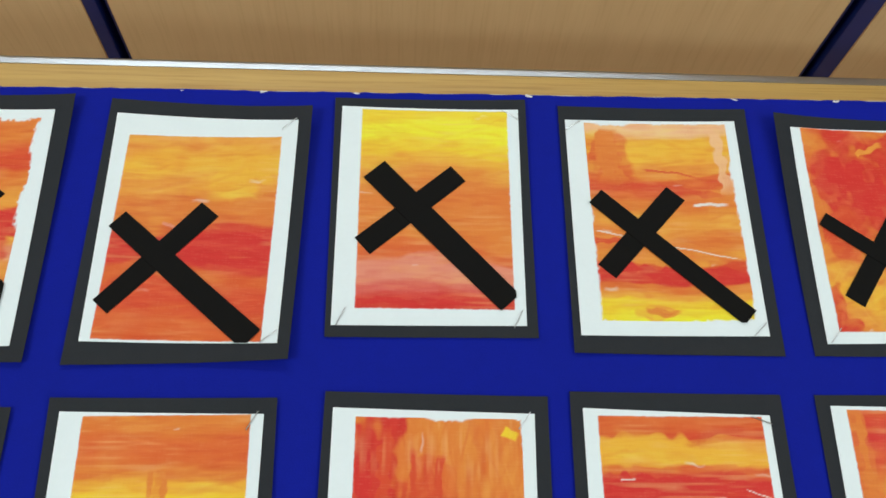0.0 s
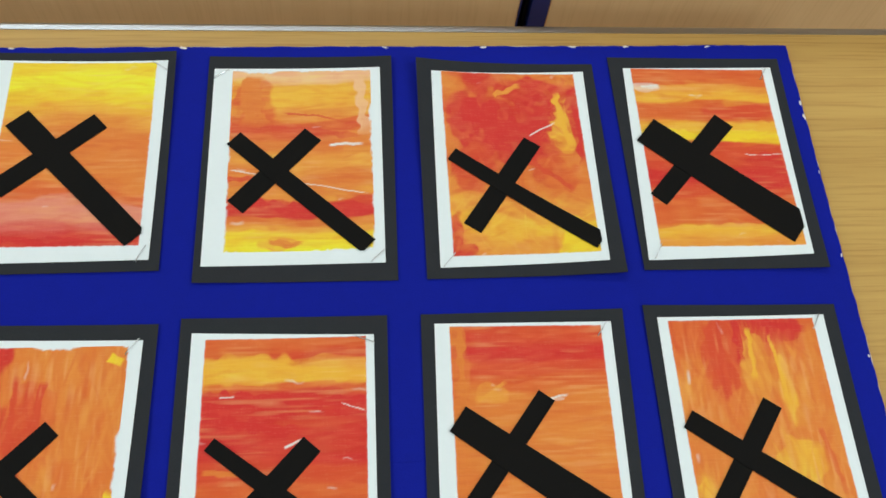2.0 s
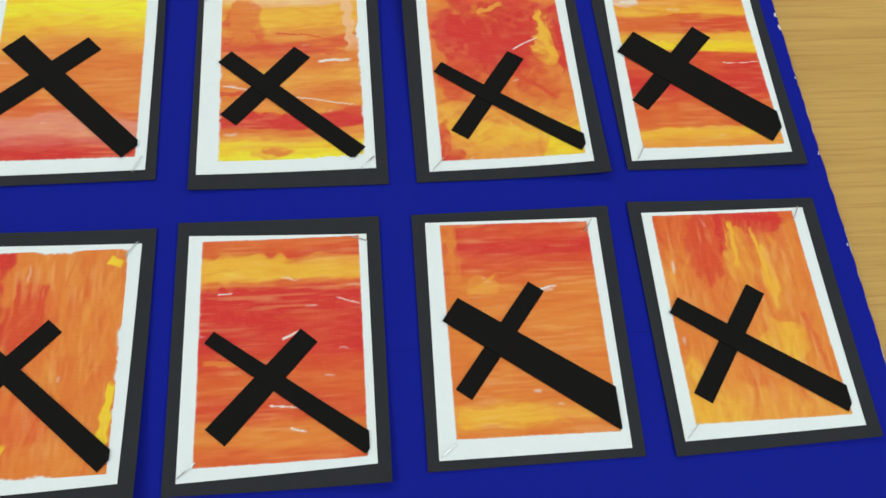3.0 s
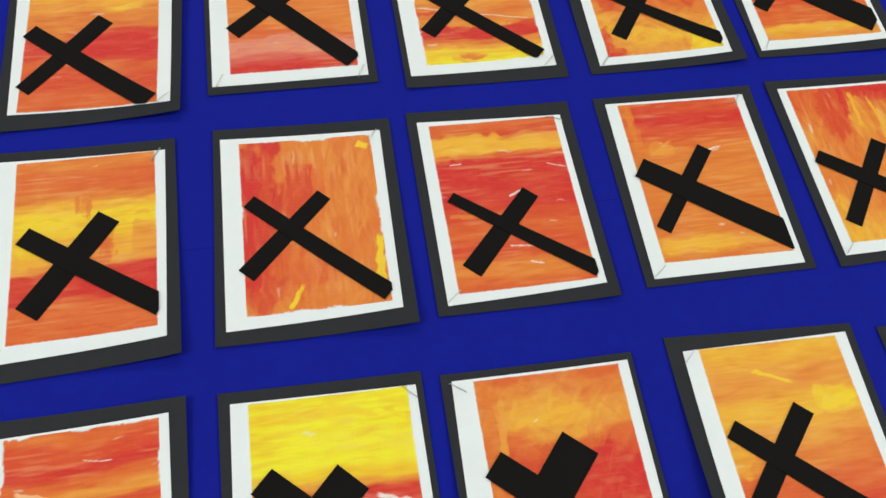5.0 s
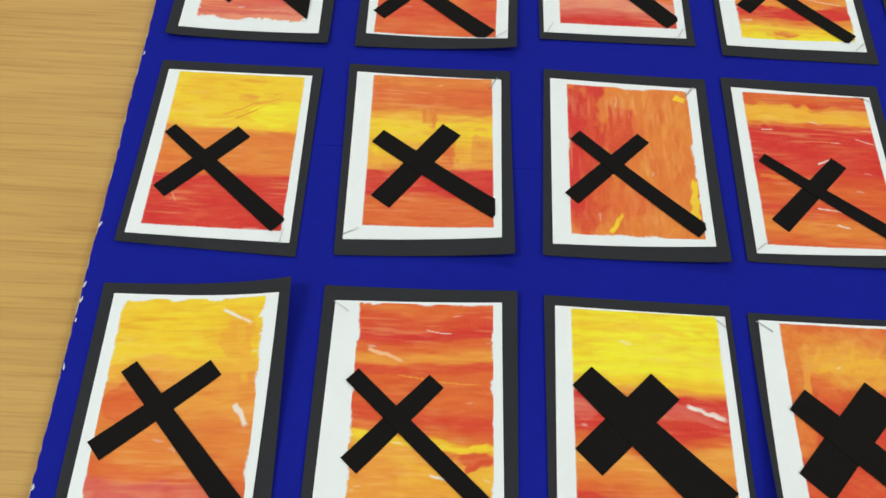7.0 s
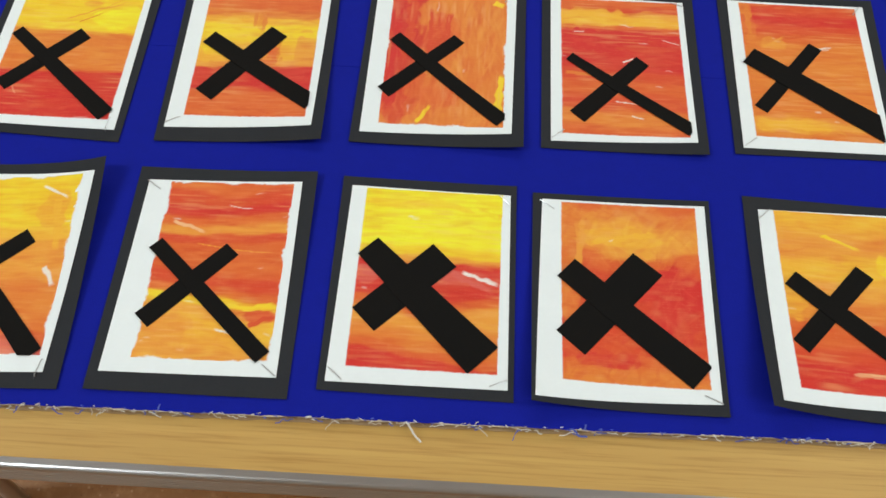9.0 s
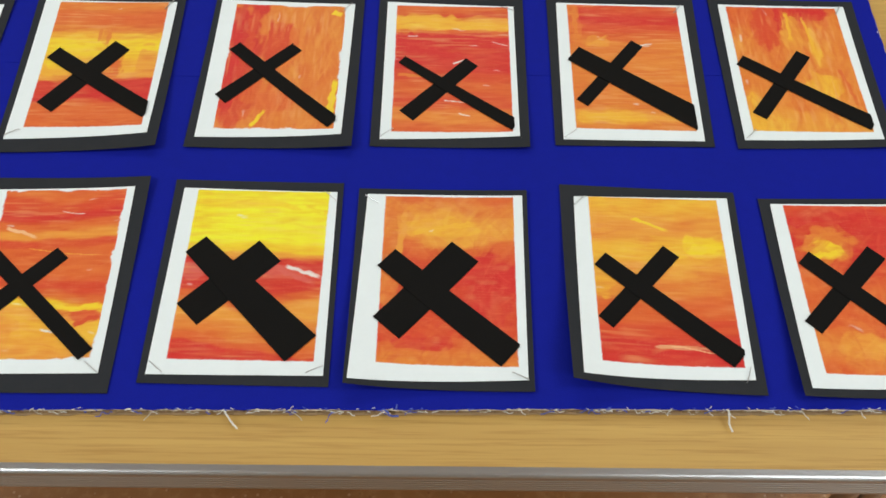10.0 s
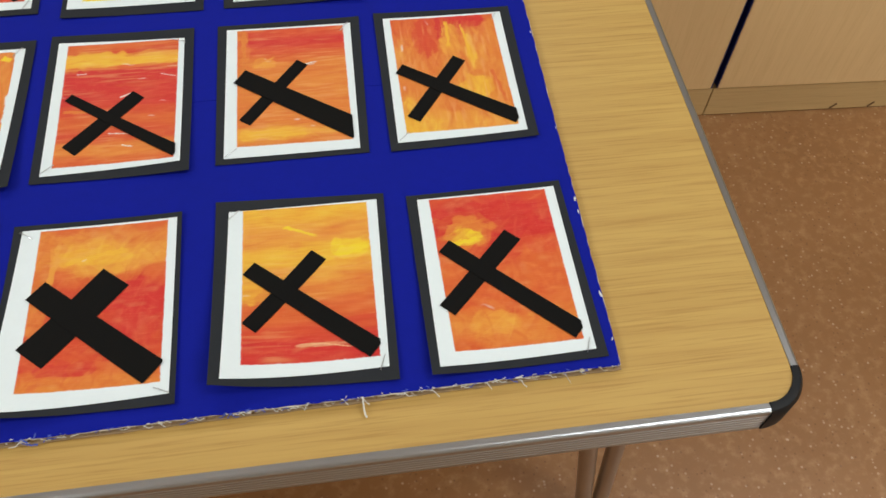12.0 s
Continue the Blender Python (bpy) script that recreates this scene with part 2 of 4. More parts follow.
    for u0, v0, u1, v1, thick, paint in marks:
        length = math.hypot(u1 - u0, (v1 - v0) * aspect)
        c, s = (u1 - u0) / length, (v1 - v0) * aspect / length
        du, dv = U_ - u0, (V_ - v0) * aspect
        t = (du * c + dv * s) / length + (cloud(shape, (24, 10), r) - 0.5) * 0.12
        w = (-du * s + dv * c + (cloud(shape, (5, 5), r) - 0.5) * 0.05 + (cloud(shape, (30, 22), r) - 0.5) * thick * 0.6) / thick
        bristle = np.interp(w, np.linspace(-0.5, 0.5, 22), r.random(22))
        m = np.clip((0.5 - np.abs(w)) / 0.14, 0, 1) * np.clip(t / 0.08, 0, 1) * np.clip((1 - t) / 0.15, 0, 1)
        m = (m * np.clip(1.35 - 0.35 * t - (1 - bristle) * 0.40, 0, 1) * 0.95)[..., None]
        canvas = canvas * (1 - m) + np.array(paint) * m
    # thinner and thicker paint along the bristles
    fine = cloud(shape, (95, 5), r) if style == "h" else cloud(shape, (9, 46), r) if style == "v" else cloud(shape, (34, 12), r)
    patch = cloud(shape, (7, 4), r)
    m = (np.clip((fine - 0.55) / 0.4, 0, 1) * np.clip((patch - 0.35) / 0.4, 0, 1) * (0.26 if style != "s" else 0.12))[..., None]
    canvas = canvas * (1 - m) + np.array((0.92, 0.56, 0.22)) * m
    m = (np.clip((0.45 - fine) / 0.4, 0, 1) * np.clip((0.65 - patch) / 0.4, 0, 1) * 0.30)[..., None]
    canvas = canvas * (1 - m) + canvas * np.array((0.84, 0.45, 0.5)) * m
    # places the brush left dry
    for k in range(int(dry * 9)):
        u0, v0, length, thick = r.random(), r.random(), r.uniform(0.04, 0.14), r.uniform(0.006, 0.016)
        angle = {"h": r.normal(-0.08, 0.15), "v": 1.57 + r.normal(0, 0.15), "s": r.normal(0.3, 0.6)}[style]
        c, s = math.cos(angle), math.sin(angle)
        du, dv = U_ - u0, (V_ - v0) * aspect
        t, w = (du * c + dv * s) / length, (-du * s + dv * c) / thick + (cloud(shape, (30, 24), r) - 0.5) * 2.2
        m = (np.clip(1 - t * t * 4, 0, 1) * np.clip(1 - w * w, 0, 1) * np.clip(fine * 2.2 - 0.3, 0, 1))[..., None] * r.uniform(0.25, 0.7)
        canvas = canvas * (1 - m) + np.array(WH) * m
    rim = np.minimum(np.minimum(U_, 1 - U_), np.minimum(V_, 1 - V_) * aspect)
    rim = rim + (cloud(shape, (12, 8), r) - 0.62) * ragged * 0.12 + (cloud(shape, (66, 50), r) - 0.5) * (0.005 + ragged * 0.035)
    m = np.clip((0.004 - rim) / (0.008 + 0.012 * ragged), 0, 1)[..., None]
    return np.clip(canvas * (1 - m) + paper * m, 0.01, 0.95)


def paint_layer(rect, colours, z0, lift, parent):
    """The paint as a thin fine-meshed layer over the rectangle (metres), with a rim down to the paper."""
    ny, nx = colours.shape[:2]
    xs, ys = np.linspace(rect[0], rect[2], nx), np.linspace(rect[1], rect[3], ny)
    verts = [(x, y, z0 + lift(x, y)) for y in ys for x in xs]
    faces = [(j * nx + i, j * nx + i + 1, (j + 1) * nx + i + 1, (j + 1) * nx + i) for j in range(ny - 1) for i in range(nx - 1)]
    ring = [i for i in range(nx)] + [j * nx + nx - 1 for j in range(1, ny)] + [(ny - 1) * nx + i for i in range(nx - 2, -1, -1)] + [j * nx for j in range(ny - 2, 0, -1)]
    base = len(verts)
    verts += [(verts[k][0], verts[k][1], verts[k][2] - 0.00015) for k in ring]
    faces += [(ring[(k + 1) % len(ring)], ring[k], base + k, base + (k + 1) % len(ring)) for k in range(len(ring))]
    me = bpy.data.meshes.new("sunset")
    me.from_pydata(verts, [], faces)
    flat = colours.reshape(-1, 3)
    flat = np.vstack([flat, flat[ring]])
    layer = me.color_attributes.new("paint", "FLOAT_COLOR", "POINT")
    layer.data.foreach_set("color", np.hstack([flat, np.ones((len(flat), 1))]).astype(np.float32).ravel())
    me.materials.append(M_PAINT)
    me.polygons.foreach_set("use_smooth", [True] * len(me.polygons))
    me.set_sharp_from_angle(angle=radians(35))
    ob = new("sunset", me)
    ob.parent = parent
    return tagged(ob, "brushed ready-mixed paint")


# ---- mesh helpers ----
def part(name, bm, material, parent=None, label="", smooth=False):
    me = bpy.data.meshes.new(name)
    bmesh.ops.recalc_face_normals(bm, faces=bm.faces)
    bm.to_mesh(me)
    bm.free()
    me.materials.append(material)
    if smooth:
        for p in me.polygons:
            p.use_smooth = True
        me.set_sharp_from_angle(angle=radians(35))
    ob = new(name, me)
    ob.parent = parent
    if label:
        tagged(ob, label)
    return ob


def box(x0, x1, y0, y1, z0, z1, bevel=0.0, segments=2):
    bm = bmesh.new()
    bmesh.ops.create_cube(bm, size=1.0, matrix=Matrix.Translation(((x0 + x1) / 2, (y0 + y1) / 2, (z0 + z1) / 2)) @ Matrix.Diagonal((x1 - x0, y1 - y0, z1 - z0, 1)))
    if bevel:
        bmesh.ops.bevel(bm, geom=bm.edges[:], offset=bevel, segments=segments, affect="EDGES")
    return bm


def prism(outline, z0, z1, bevel=0.0):
    """An upright prism over a convex or concave outline (x, y)."""
    bm = bmesh.new()
    face = bm.faces.new([bm.verts.new((x, y, z0)) for x, y in outline])
    top = bmesh.ops.extrude_face_region(bm, geom=[face])
    ups = [g for g in top["geom"] if isinstance(g, bmesh.types.BMVert)]
    bmesh.ops.translate(bm, verts=ups, vec=(0, 0, z1 - z0))
    if bevel:
        rim = [e for e in bm.edges if all(abs(v.co.z - z1) < 1e-6 for v in e.verts)]
        bmesh.ops.bevel(bm, geom=rim, offset=bevel, segments=2, affect="EDGES")
    return bm


def tube(points, radius, sides=14):
    """A round tube along points, with closed ends."""
    bm = bmesh.new()
    rings, pts = [], [Vector(p) for p in points]
    for i, p in enumerate(pts):
        way = (pts[min(i + 1, len(pts) - 1)] - pts[max(i - 1, 0)]).normalized()
        side = way.cross(Vector((0.31, 0.95, 0.05))).normalized()
        up = side.cross(way)
        rings.append([bm.verts.new(p + radius * (math.cos(a) * side + math.sin(a) * up)) for a in (2 * math.pi * k / sides for k in range(sides))])
    for a, b in zip(rings, rings[1:]):
        for k in range(sides):
            bm.faces.new((a[k], a[(k + 1) % sides], b[(k + 1) % sides], b[k]))
    bm.faces.new(rings[0])
    bm.faces.new(rings[-1])
    return bm


def bent(corners, radius, steps=6):
    """Points along a polyline whose corners are rounded."""
    pts = [Vector(corners[0])]
    for a, b, c in zip(corners, corners[1:], corners[2:]):
        a, b, c = Vector(a), Vector(b), Vector(c)
        p, q = b + (a - b).normalized() * radius, b + (c - b).normalized() * radius
        for i in range(steps + 1):
            t = i / steps
            pts.append((1 - t) ** 2 * p + 2 * t * (1 - t) * b + t * t * q)
    return pts + [Vector(corners[-1])]


# ---- the room ----
X0, X1, Y0, Y1, HIGH = -3.2, 3.6, -3.6, 3.4, 2.7
tagged(part("floor", box(X0 - 0.1, X1 + 0.1, Y0 - 0.1, Y1 + 0.1, -0.08, 0.0), M_FLOOR), "brown speckled vinyl sheet floor of the classroom", "floor", kind="structure")
tagged(part("ceiling", box(X0 - 0.1, X1 + 0.1, Y0 - 0.1, Y1 + 0.1, HIGH, HIGH + 0.1), M_CEIL), "plain white painted ceiling of the classroom", "ceiling", kind="structure")
for wall_name, b in (("wall_north", (X0, X1, Y1, Y1 + 0.1)), ("wall_south", (X0, X1, Y0 - 0.1, Y0)), ("wall_west", (X0 - 0.1, X0, Y0 - 0.1, Y1 + 0.1)), ("wall_east", (X1, X1 + 0.1, Y0 - 0.1, Y1 + 0.1))):
    tagged(part(wall_name, box(*b, 0.0, HIGH), M_WALL), "plain cream painted classroom wall", "wall", kind="structure")

# ---- a row of low cupboards behind the table ----
FRONT, DOOR_FOOT, CUP_TOP, SKEW = 0.4425, 0.069, 0.66, 2.3


def cupboard(x0, x1, l, r, strips=(0.0, 0.0), slots=()):
    """A low cupboard with one flat door on a plinth. x0, x1: the door's sides; l, r: the plinth's and top's ends; strips: widths of the
    navy strips down the door's sides."""
    root = tagged(new("cupboard"), "low oak-effect cupboard with navy-edged door behind the table", "cupboard", "row of low cupboards")
    mid = (x0 + x1) / 2
    # the row stands slightly askew to the table
    root.matrix_basis = pose(mid, FRONT - (mid - 0.295) * math.tan(radians(SKEW)), 0, 0, 0, -SKEW)
    half, margin = (x1 - x0) / 2, 0.003
    l, r = l - mid + 0.0004, r - mid - 0.0004
    # carcass painted near-black so the gaps beside the doors read as shaded
    part("body", box(l + margin, r - margin, 0.022, 0.50, DOOR_FOOT - 0.002, CUP_TOP, 0.001), M_GAP_SHADE, root, "carcass behind the door, coloured near-black for the shade in the gaps")
    part("plinth", box(l, r, 0.002, 0.021, 0.002, DOOR_FOOT - 0.0025, 0.0008), M_PLINTH, root)
    part("top", box(l, r, -0.012, 0.51, CUP_TOP + 0.0005, CUP_TOP + 0.03, 0.003), M_CUPBOARD, root)
    # hidden supports, in the same painted gap shade
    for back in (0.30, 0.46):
        part("support", box(l + 0.02, r - 0.02, back, back + 0.02, 0.0, DOOR_FOOT - 0.003), M_GAP_SHADE, root)
    wide = [max(w, 0.0018) for w in strips]
    door = part("door", box(-half + wide[0], half - wide[1], 0.0, 0.018, DOOR_FOOT, CUP_TOP - 0.006, 0.001), M_CUPBOARD, root, "flat oak-effect door")
    for a, c in ((-half, -half + wide[0]), (half - wide[1], half)):
        part("edging", box(a, c, 0.0003, 0.0183, DOOR_FOOT, CUP_TOP - 0.006, 0.0005), M_EDGING, door, "navy plastic edging")
    for sx in slots:
        bm = box(-0.0014, 0.0014, 0.0005, 0.0035, -0.007, 0.007)
        bmesh.ops.transform(bm, matrix=pose(sx, 0, 0.010, 0, 40, 0), verts=bm.verts)
        part("scratch", bm, M_SCRATCH, root, "short brown scratch in the plinth")
    return root


cupboard(-1.070, -0.360, -1.075, -0.356, (0, 0.012))
cupboard(-0.352, 0.2745, -0.356, 0.279)
cupboard(0.2835, 0.897, 0.279, 0.901, (0.0165, 0))
cupboard(0.905, 1.50, 0.901, 1.5045, (0, 0), (-0.066, 0.004))
cupboard(1.509, 2.1, 1.5045, 2.105)

# ---- the folding table ----
TOP, TX0, TX1, TY0, TY1 = 0.546, -0.629, 0.591, -0.3385, 0.3445
LIP, DEEP, ROUND = 0.0072, 0.0300, 0.034
table = tagged(new("folding_table"), "folding table with oak-effect top, aluminium edging and black corner caps", "table")
table.matrix_basis = pose((TX0 + TX1) / 2, (TY0 + TY1) / 2, 0, 0, 0, 0.35)
HX, HY = (TX1 - TX0) / 2, (TY1 - TY0) / 2


def round_rect(hx, hy, r, steps=10):
    pts = []
    for cx, cy, a0 in ((hx - r, hy - r, 0), (-hx + r, hy - r, 90), (-hx + r, -hy + r, 180), (hx - r, -hy + r, 270)):
        pts += [(cx + r * math.cos(radians(a0 + 90 * k / steps)), cy + r * math.sin(radians(a0 + 90 * k / steps))) for k in range(steps + 1)]
    return pts


part("tabletop", prism(round_rect(HX - LIP, HY - LIP, ROUND - LIP), TOP - 0.022, TOP - 0.0004), M_LAMINATE, table, "oak-effect laminate panel")


def edge_profile():
    """Section of the aluminium edging, outwards (o) and up (z): a lip, a rounded shoulder and a grooved face."""
    pts = [(-LIP, TOP - 0.0022), (-LIP, TOP + 0.0003), (-0.0030, TOP + 0.0004)]
    pts += [(-0.0030 + 0.0030 * math.sin(a), TOP - 0.0026 + 0.0030 * math.cos(a)) for a in (0.4, 0.8, 1.2, 1.57)]
    z = TOP - 0.006
    while z > TOP - DEEP + 0.004:
        pts += [(0, z), (-0.0007, z - 0.0006), (-0.0007, z - 0.0014), (0, z - 0.0020)]
        z -= 0.0045
    return pts + [(0, TOP - DEEP), (-0.0022, TOP - DEEP), (-0.0022, TOP - 0.0045)]


def edge_strip(length):
    bm, prof = bmesh.new(), edge_profile()
    a = [bm.verts.new((-length / 2, -o, z)) for o, z in prof]
    b = [bm.verts.new((length / 2, -o, z)) for o, z in prof]
    for k in range(len(prof)):
        j = (k + 1) % len(prof)
        bm.faces.new((a[k], a[j], b[j], b[k]))
    bm.faces.new(a)
    bm.faces.new(b)
    return bm


# local to a near edge: +y points inwards, so outwards is -y
for length, cx, cy, turn in ((2 * (HX - ROUND), 0, -HY, 0), (2 * (HX - ROUND), 0, HY, 180), (2 * (HY - ROUND), HX, 0, 90), (2 * (HY - ROUND), -HX, 0, -90)):
    bm = edge_strip(length)
    part("edge_strip", bm, M_ALU, table, "ribbed aluminium edging").matrix_basis = pose(cx, cy, 0, 0, 0, turn)


def corner_cap():
    """A quarter-round plastic cap round the corner at +x, -y."""
    bm, rings = bmesh.new(), []
    prof = [(-LIP - 0.0004, TOP - 0.020), (-LIP - 0.0004, TOP + 0.0009), (-0.004, TOP + 0.0012), (-0.0012, TOP + 0.0002), (0.0012, TOP - 0.0032), (0.0014, TOP - DEEP + 0.002), (-0.001, TOP - DEEP - 0.001), (-0.010, TOP - DEEP - 0.001)]
    for k in range(17):
        a = radians(-90 + 90 * k / 16)
        rings.append([bm.verts.new((HX - ROUND + (ROUND + o) * math.cos(a), -HY + ROUND + (ROUND + o) * math.sin(a), z)) for o, z in prof])
    for a, b in zip(rings, rings[1:]):
        for k in range(len(prof)):
            j = (k + 1) % len(prof)
            bm.faces.new((a[k], a[j], b[j], b[k]))
    bm.faces.new(rings[0])
    bm.faces.new(rings[-1])
    return bm


for turn, mirror in ((0, 1), (0, -1), (180, 1), (180, -1)):
    bm = corner_cap()
    if mirror < 0:
        bmesh.ops.transform(bm, matrix=Matrix.Diagonal((1, -1, 1, 1)), verts=bm.verts)
    part("corner_cap", bm, M_CAP, table, "black plastic corner cap", True).matrix_basis = pose(0, 0, 0, 0, 0, turn)

# legs: two leaning tubes at each corner that draw together towards the foot
for sx in (-1, 1):
    for sy in (-1, 1):
        def at_leg(x, y, z):
            return (sx * x, sy * y, z)

        leg = part("leg", tube([at_leg(0.568, 0.246, 0.012), at_leg(0.519, 0.246, TOP - 0.024)], 0.0098), M_TUBE, table, "bronze-lacquered steel tube leg", True)
        part("brace", tube([at_leg(0.547, 0.250, 0.012), at_leg(0.475, 0.250, TOP - 0.024)], 0.0098), M_TUBE, leg, "", True)
        part("foot", tube([at_leg(0.568, 0.246, 0.0), at_leg(0.566, 0.246, 0.03)], 0.0125), M_CAP, leg, "black rubber ferrule", True)
    part("crossbar", tube([(sx * 0.505, -0.27, TOP - 0.036), (sx * 0.505, 0.27, TOP - 0.036)], 0.009), M_TUBE, table, "", True)

# ---- the display board: blue paper over corrugated card ----
BOARD_Z, BOARD_TOP = TOP + 0.0006, TOP + 0.0064
TL_, TR_, BR_, BL_ = Vector((-0.4675, 0.309)), Vector((0.459, 0.3235)), Vector((0.4560, -0.2872)), Vector((-0.4530, -0.3025))
board = tagged(new("display_board"), "corrugated display board covered in royal blue paper on the table", "display board")
board.location = (0, 0, BOARD_Z)
rng = random.Random(4)


def board_outline(inset=0.0, jag=0.0, step=0.006):
    pts = []
    corners = [BL_ + Vector((inset, inset)), BR_ + Vector((-inset, inset)), TR_ + Vector((-inset, -inset)), TL_ + Vector((inset, -inset))]
    for a, b in zip(corners, corners[1:] + corners[:1]):
        count = max(1, int((b - a).length / step)) if jag else 1
        side = Vector(((b - a).y, -(b - a).x)).normalized()
        for k in range(count):
            p = a.lerp(b, k / count)
            if jag and k:
                p = p + side * jag * (rng.random() - 0.35 + 0.8 * (noise.noise(Vector((p.x * 9, p.y * 9, 2.0)))))
            pts.append((p.x, p.y))
    return pts


part("cover", prism(board_outline(0.0, 0.0009), 0.0054, 0.0058), M_BLUE, board, "royal blue backing paper with torn edges")
part("upper_liner", prism(board_outline(-0.0003, 0.001), 0.0047, 0.0053), M_LINER, board)
part("lower_liner", prism(board_outline(-0.0016, 0.0010), 0.0, 0.0006), M_CARD, board)
part("core", prism(board_outline(0.007), 0.0007, 0.0046), M_CARD, board)


def fluting(a, b, depth):
    """The wavy middle sheet of corrugated card, open along one edge of the board."""
    bm = bmesh.new()
    way = (b - a).normalized()
    side = Vector((-way.y, way.x))
    count = int((b - a).length / 0.0016)
    rows = []
    for k in range(count + 1):
        z = 0.00265 + 0.0018 * math.sin(k * math.pi / 2.5)
        p = a + way * (0.0016 * k) + side * (0.0008 * rng.random())
        q = p + side * depth
        rows.append([bm.verts.new((p.x, p.y, z)), bm.verts.new((q.x, q.y, z)), bm.verts.new((q.x, q.y, z - 0.0003)), bm.verts.new((p.x, p.y, z - 0.0003))])
    for r, s in zip(rows, rows[1:]):
        for k in range(4):
            bm.faces.new((r[k], r[(k + 1) % 4], s[(k + 1) % 4], s[k]))
    return bm


part("fluting", fluting(BL_ + Vector((0.002, -0.0010)), BR_ + Vector((-0.002, -0.0010)), 0.0078), M_CARD, board, "open corrugated edge")
part("fluting", fluting(BR_ + Vector((-0.0012, 0.002)), TR_ + Vector((-0.0012, -0.002)), 0.0056), M_CARD, board)


def fray(p, length, heading, material, radius=0.0005, sag=0.004):
    rng = random.Random(round(p.x * 9000))
    pts, x, y, turn = [], p.x, p.y, heading
    for k in range(9):
        pts.append((x, y, 0.0052 - sag * (k / 8) ** 1.5 + 0.0012 * math.sin(k)))
        turn += rng.uniform(-0.35, 0.35)
        x, y = x + length / 8 * math.cos(turn), y + length / 8 * math.sin(turn)
    part("frayed_thread", tube(pts, radius, 5), material, board, "", True)


for f, length, heading, mat in ((0.238, 0.014, 1.8, M_BTHREAD), (0.344, 0.012, -0.3, M_THREAD), (0.416, 0.016, -0.75, M_THREAD), (0.533, 0.012, -0.4, M_BTHREAD), (0.543, 0.012, 1.0, M_BTHREAD), (0.70, 0.010, 0.5, M_BTHREAD), (0.791, 0.015, -1.6, M_THREAD), (0.913, 0.017, -0.5, M_THREAD)):
    fray(BL_.lerp(BR_, f), length, heading, mat, 0.0007)
for k in range(260):
    f = rng.random()
    p = BL_.lerp(BR_, f) + Vector((0, rng.uniform(-0.0022, 0.0006)))
    fray(p, rng.uniform(0.003, 0.010), rng.choice((0.1, 3.0)) + rng.uniform(-0.5, 0.5), rng.choice((M_THREAD, M_THREAD, M_BTHREAD, M_LINER)), 0.00035, 0.002)


def torn_patch(p, size, heading):
    """A small torn place where the white inside of the blue paper shows."""
    bm = bmesh.new()
    pts = []
    for k in range(9):
        a = 2 * math.pi * k / 9
        r = size * rng.uniform(0.5, 1.1)
        e = Vector((r * math.cos(a) * 2.2, r * math.sin(a) * 0.7))
        e.rotate(Matrix.Rotation(heading, 2))
        pts.append(bm.verts.new((p.x + e.x, p.y + e.y, 0.0060)))
    face = bm.faces.new(pts)
    ext = bmesh.ops.extrude_face_region(bm, geom=[face])
    bmesh.ops.translate(bm, verts=[g for g in ext["geom"] if isinstance(g, bmesh.types.BMVert)], vec=(0, 0, 0.0003))
    part("torn_fleck", bm, M_THREAD, board)


for f in (0.06, 0.24, 0.30, 0.37, 0.50, 0.66, 0.74, 0.815, 0.86, 0.93):
    torn_patch(TL_.lerp(TR_, f) + Vector((0, -0.001)), rng.uniform(0.0006, 0.0016), rng.uniform(-0.3, 0.3))
for f in (0.09, 0.11, 0.19, 0.30, 0.42, 0.62, 0.75, 0.77, 0.90, 0.965):
    torn_patch(TR_.lerp(BR_, f) + Vector((-0.001, 0)), rng.uniform(0.0007, 0.0018), 1.57 + rng.uniform(-0.3, 0.3))
for f in (0.35, 0.62, 0.70, 0.72, 0.745, 0.80, 0.93):
    torn_patch(TL_.lerp(BL_, f) + Vector((0.001, 0)), rng.uniform(0.0006, 0.0015), 1.5 + rng.uniform(-0.3, 0.3))
# creases in the blue paper
for cx, cy, length in ((-0.302, 0.012, 0.05), (-0.147, 0.0, 0.04), (0.155, 0.008, 0.036), (0.30, 0.012, 0.034), (-0.455 + 0.03, 0.02, 0.02)):
    part("crease", box(cx - length / 2, cx + length / 2, cy - 0.0004, cy + 0.0004, 0.0056, 0.0061, 0.0002), M_BLUE, board)


# ---- the paintings ----
def sheet(outline, z0, thick, lift, cell=0.014):
    """A thin sheet over an outline, bent by lift(x, y)."""
    bm = bmesh.new()
    bm.faces.new([bm.verts.new((x, y, 0)) for x, y in outline])
    for axis in (0, 1):
        lo, hi = min(p[axis] for p in outline), max(p[axis] for p in outline)
        k = math.floor(lo / cell) + 1
        while k * cell < hi - 1e-5:
            co, no = [0, 0, 0], [0, 0, 0]
            co[axis], no[axis] = k * cell, 1
            bmesh.ops.bisect_plane(bm, geom=bm.verts[:] + bm.edges[:] + bm.faces[:], plane_co=co, plane_no=no)
            k += 1
    for v in bm.verts:
        v.co.z = z0 + lift(v.co.x, v.co.y)
    ext = bmesh.ops.extrude_face_region(bm, geom=bm.faces[:])
    bmesh.ops.translate(bm, verts=[g for g in ext["geom"] if isinstance(g, bmesh.types.BMVert)], vec=(0, 0, thick))
    return bm


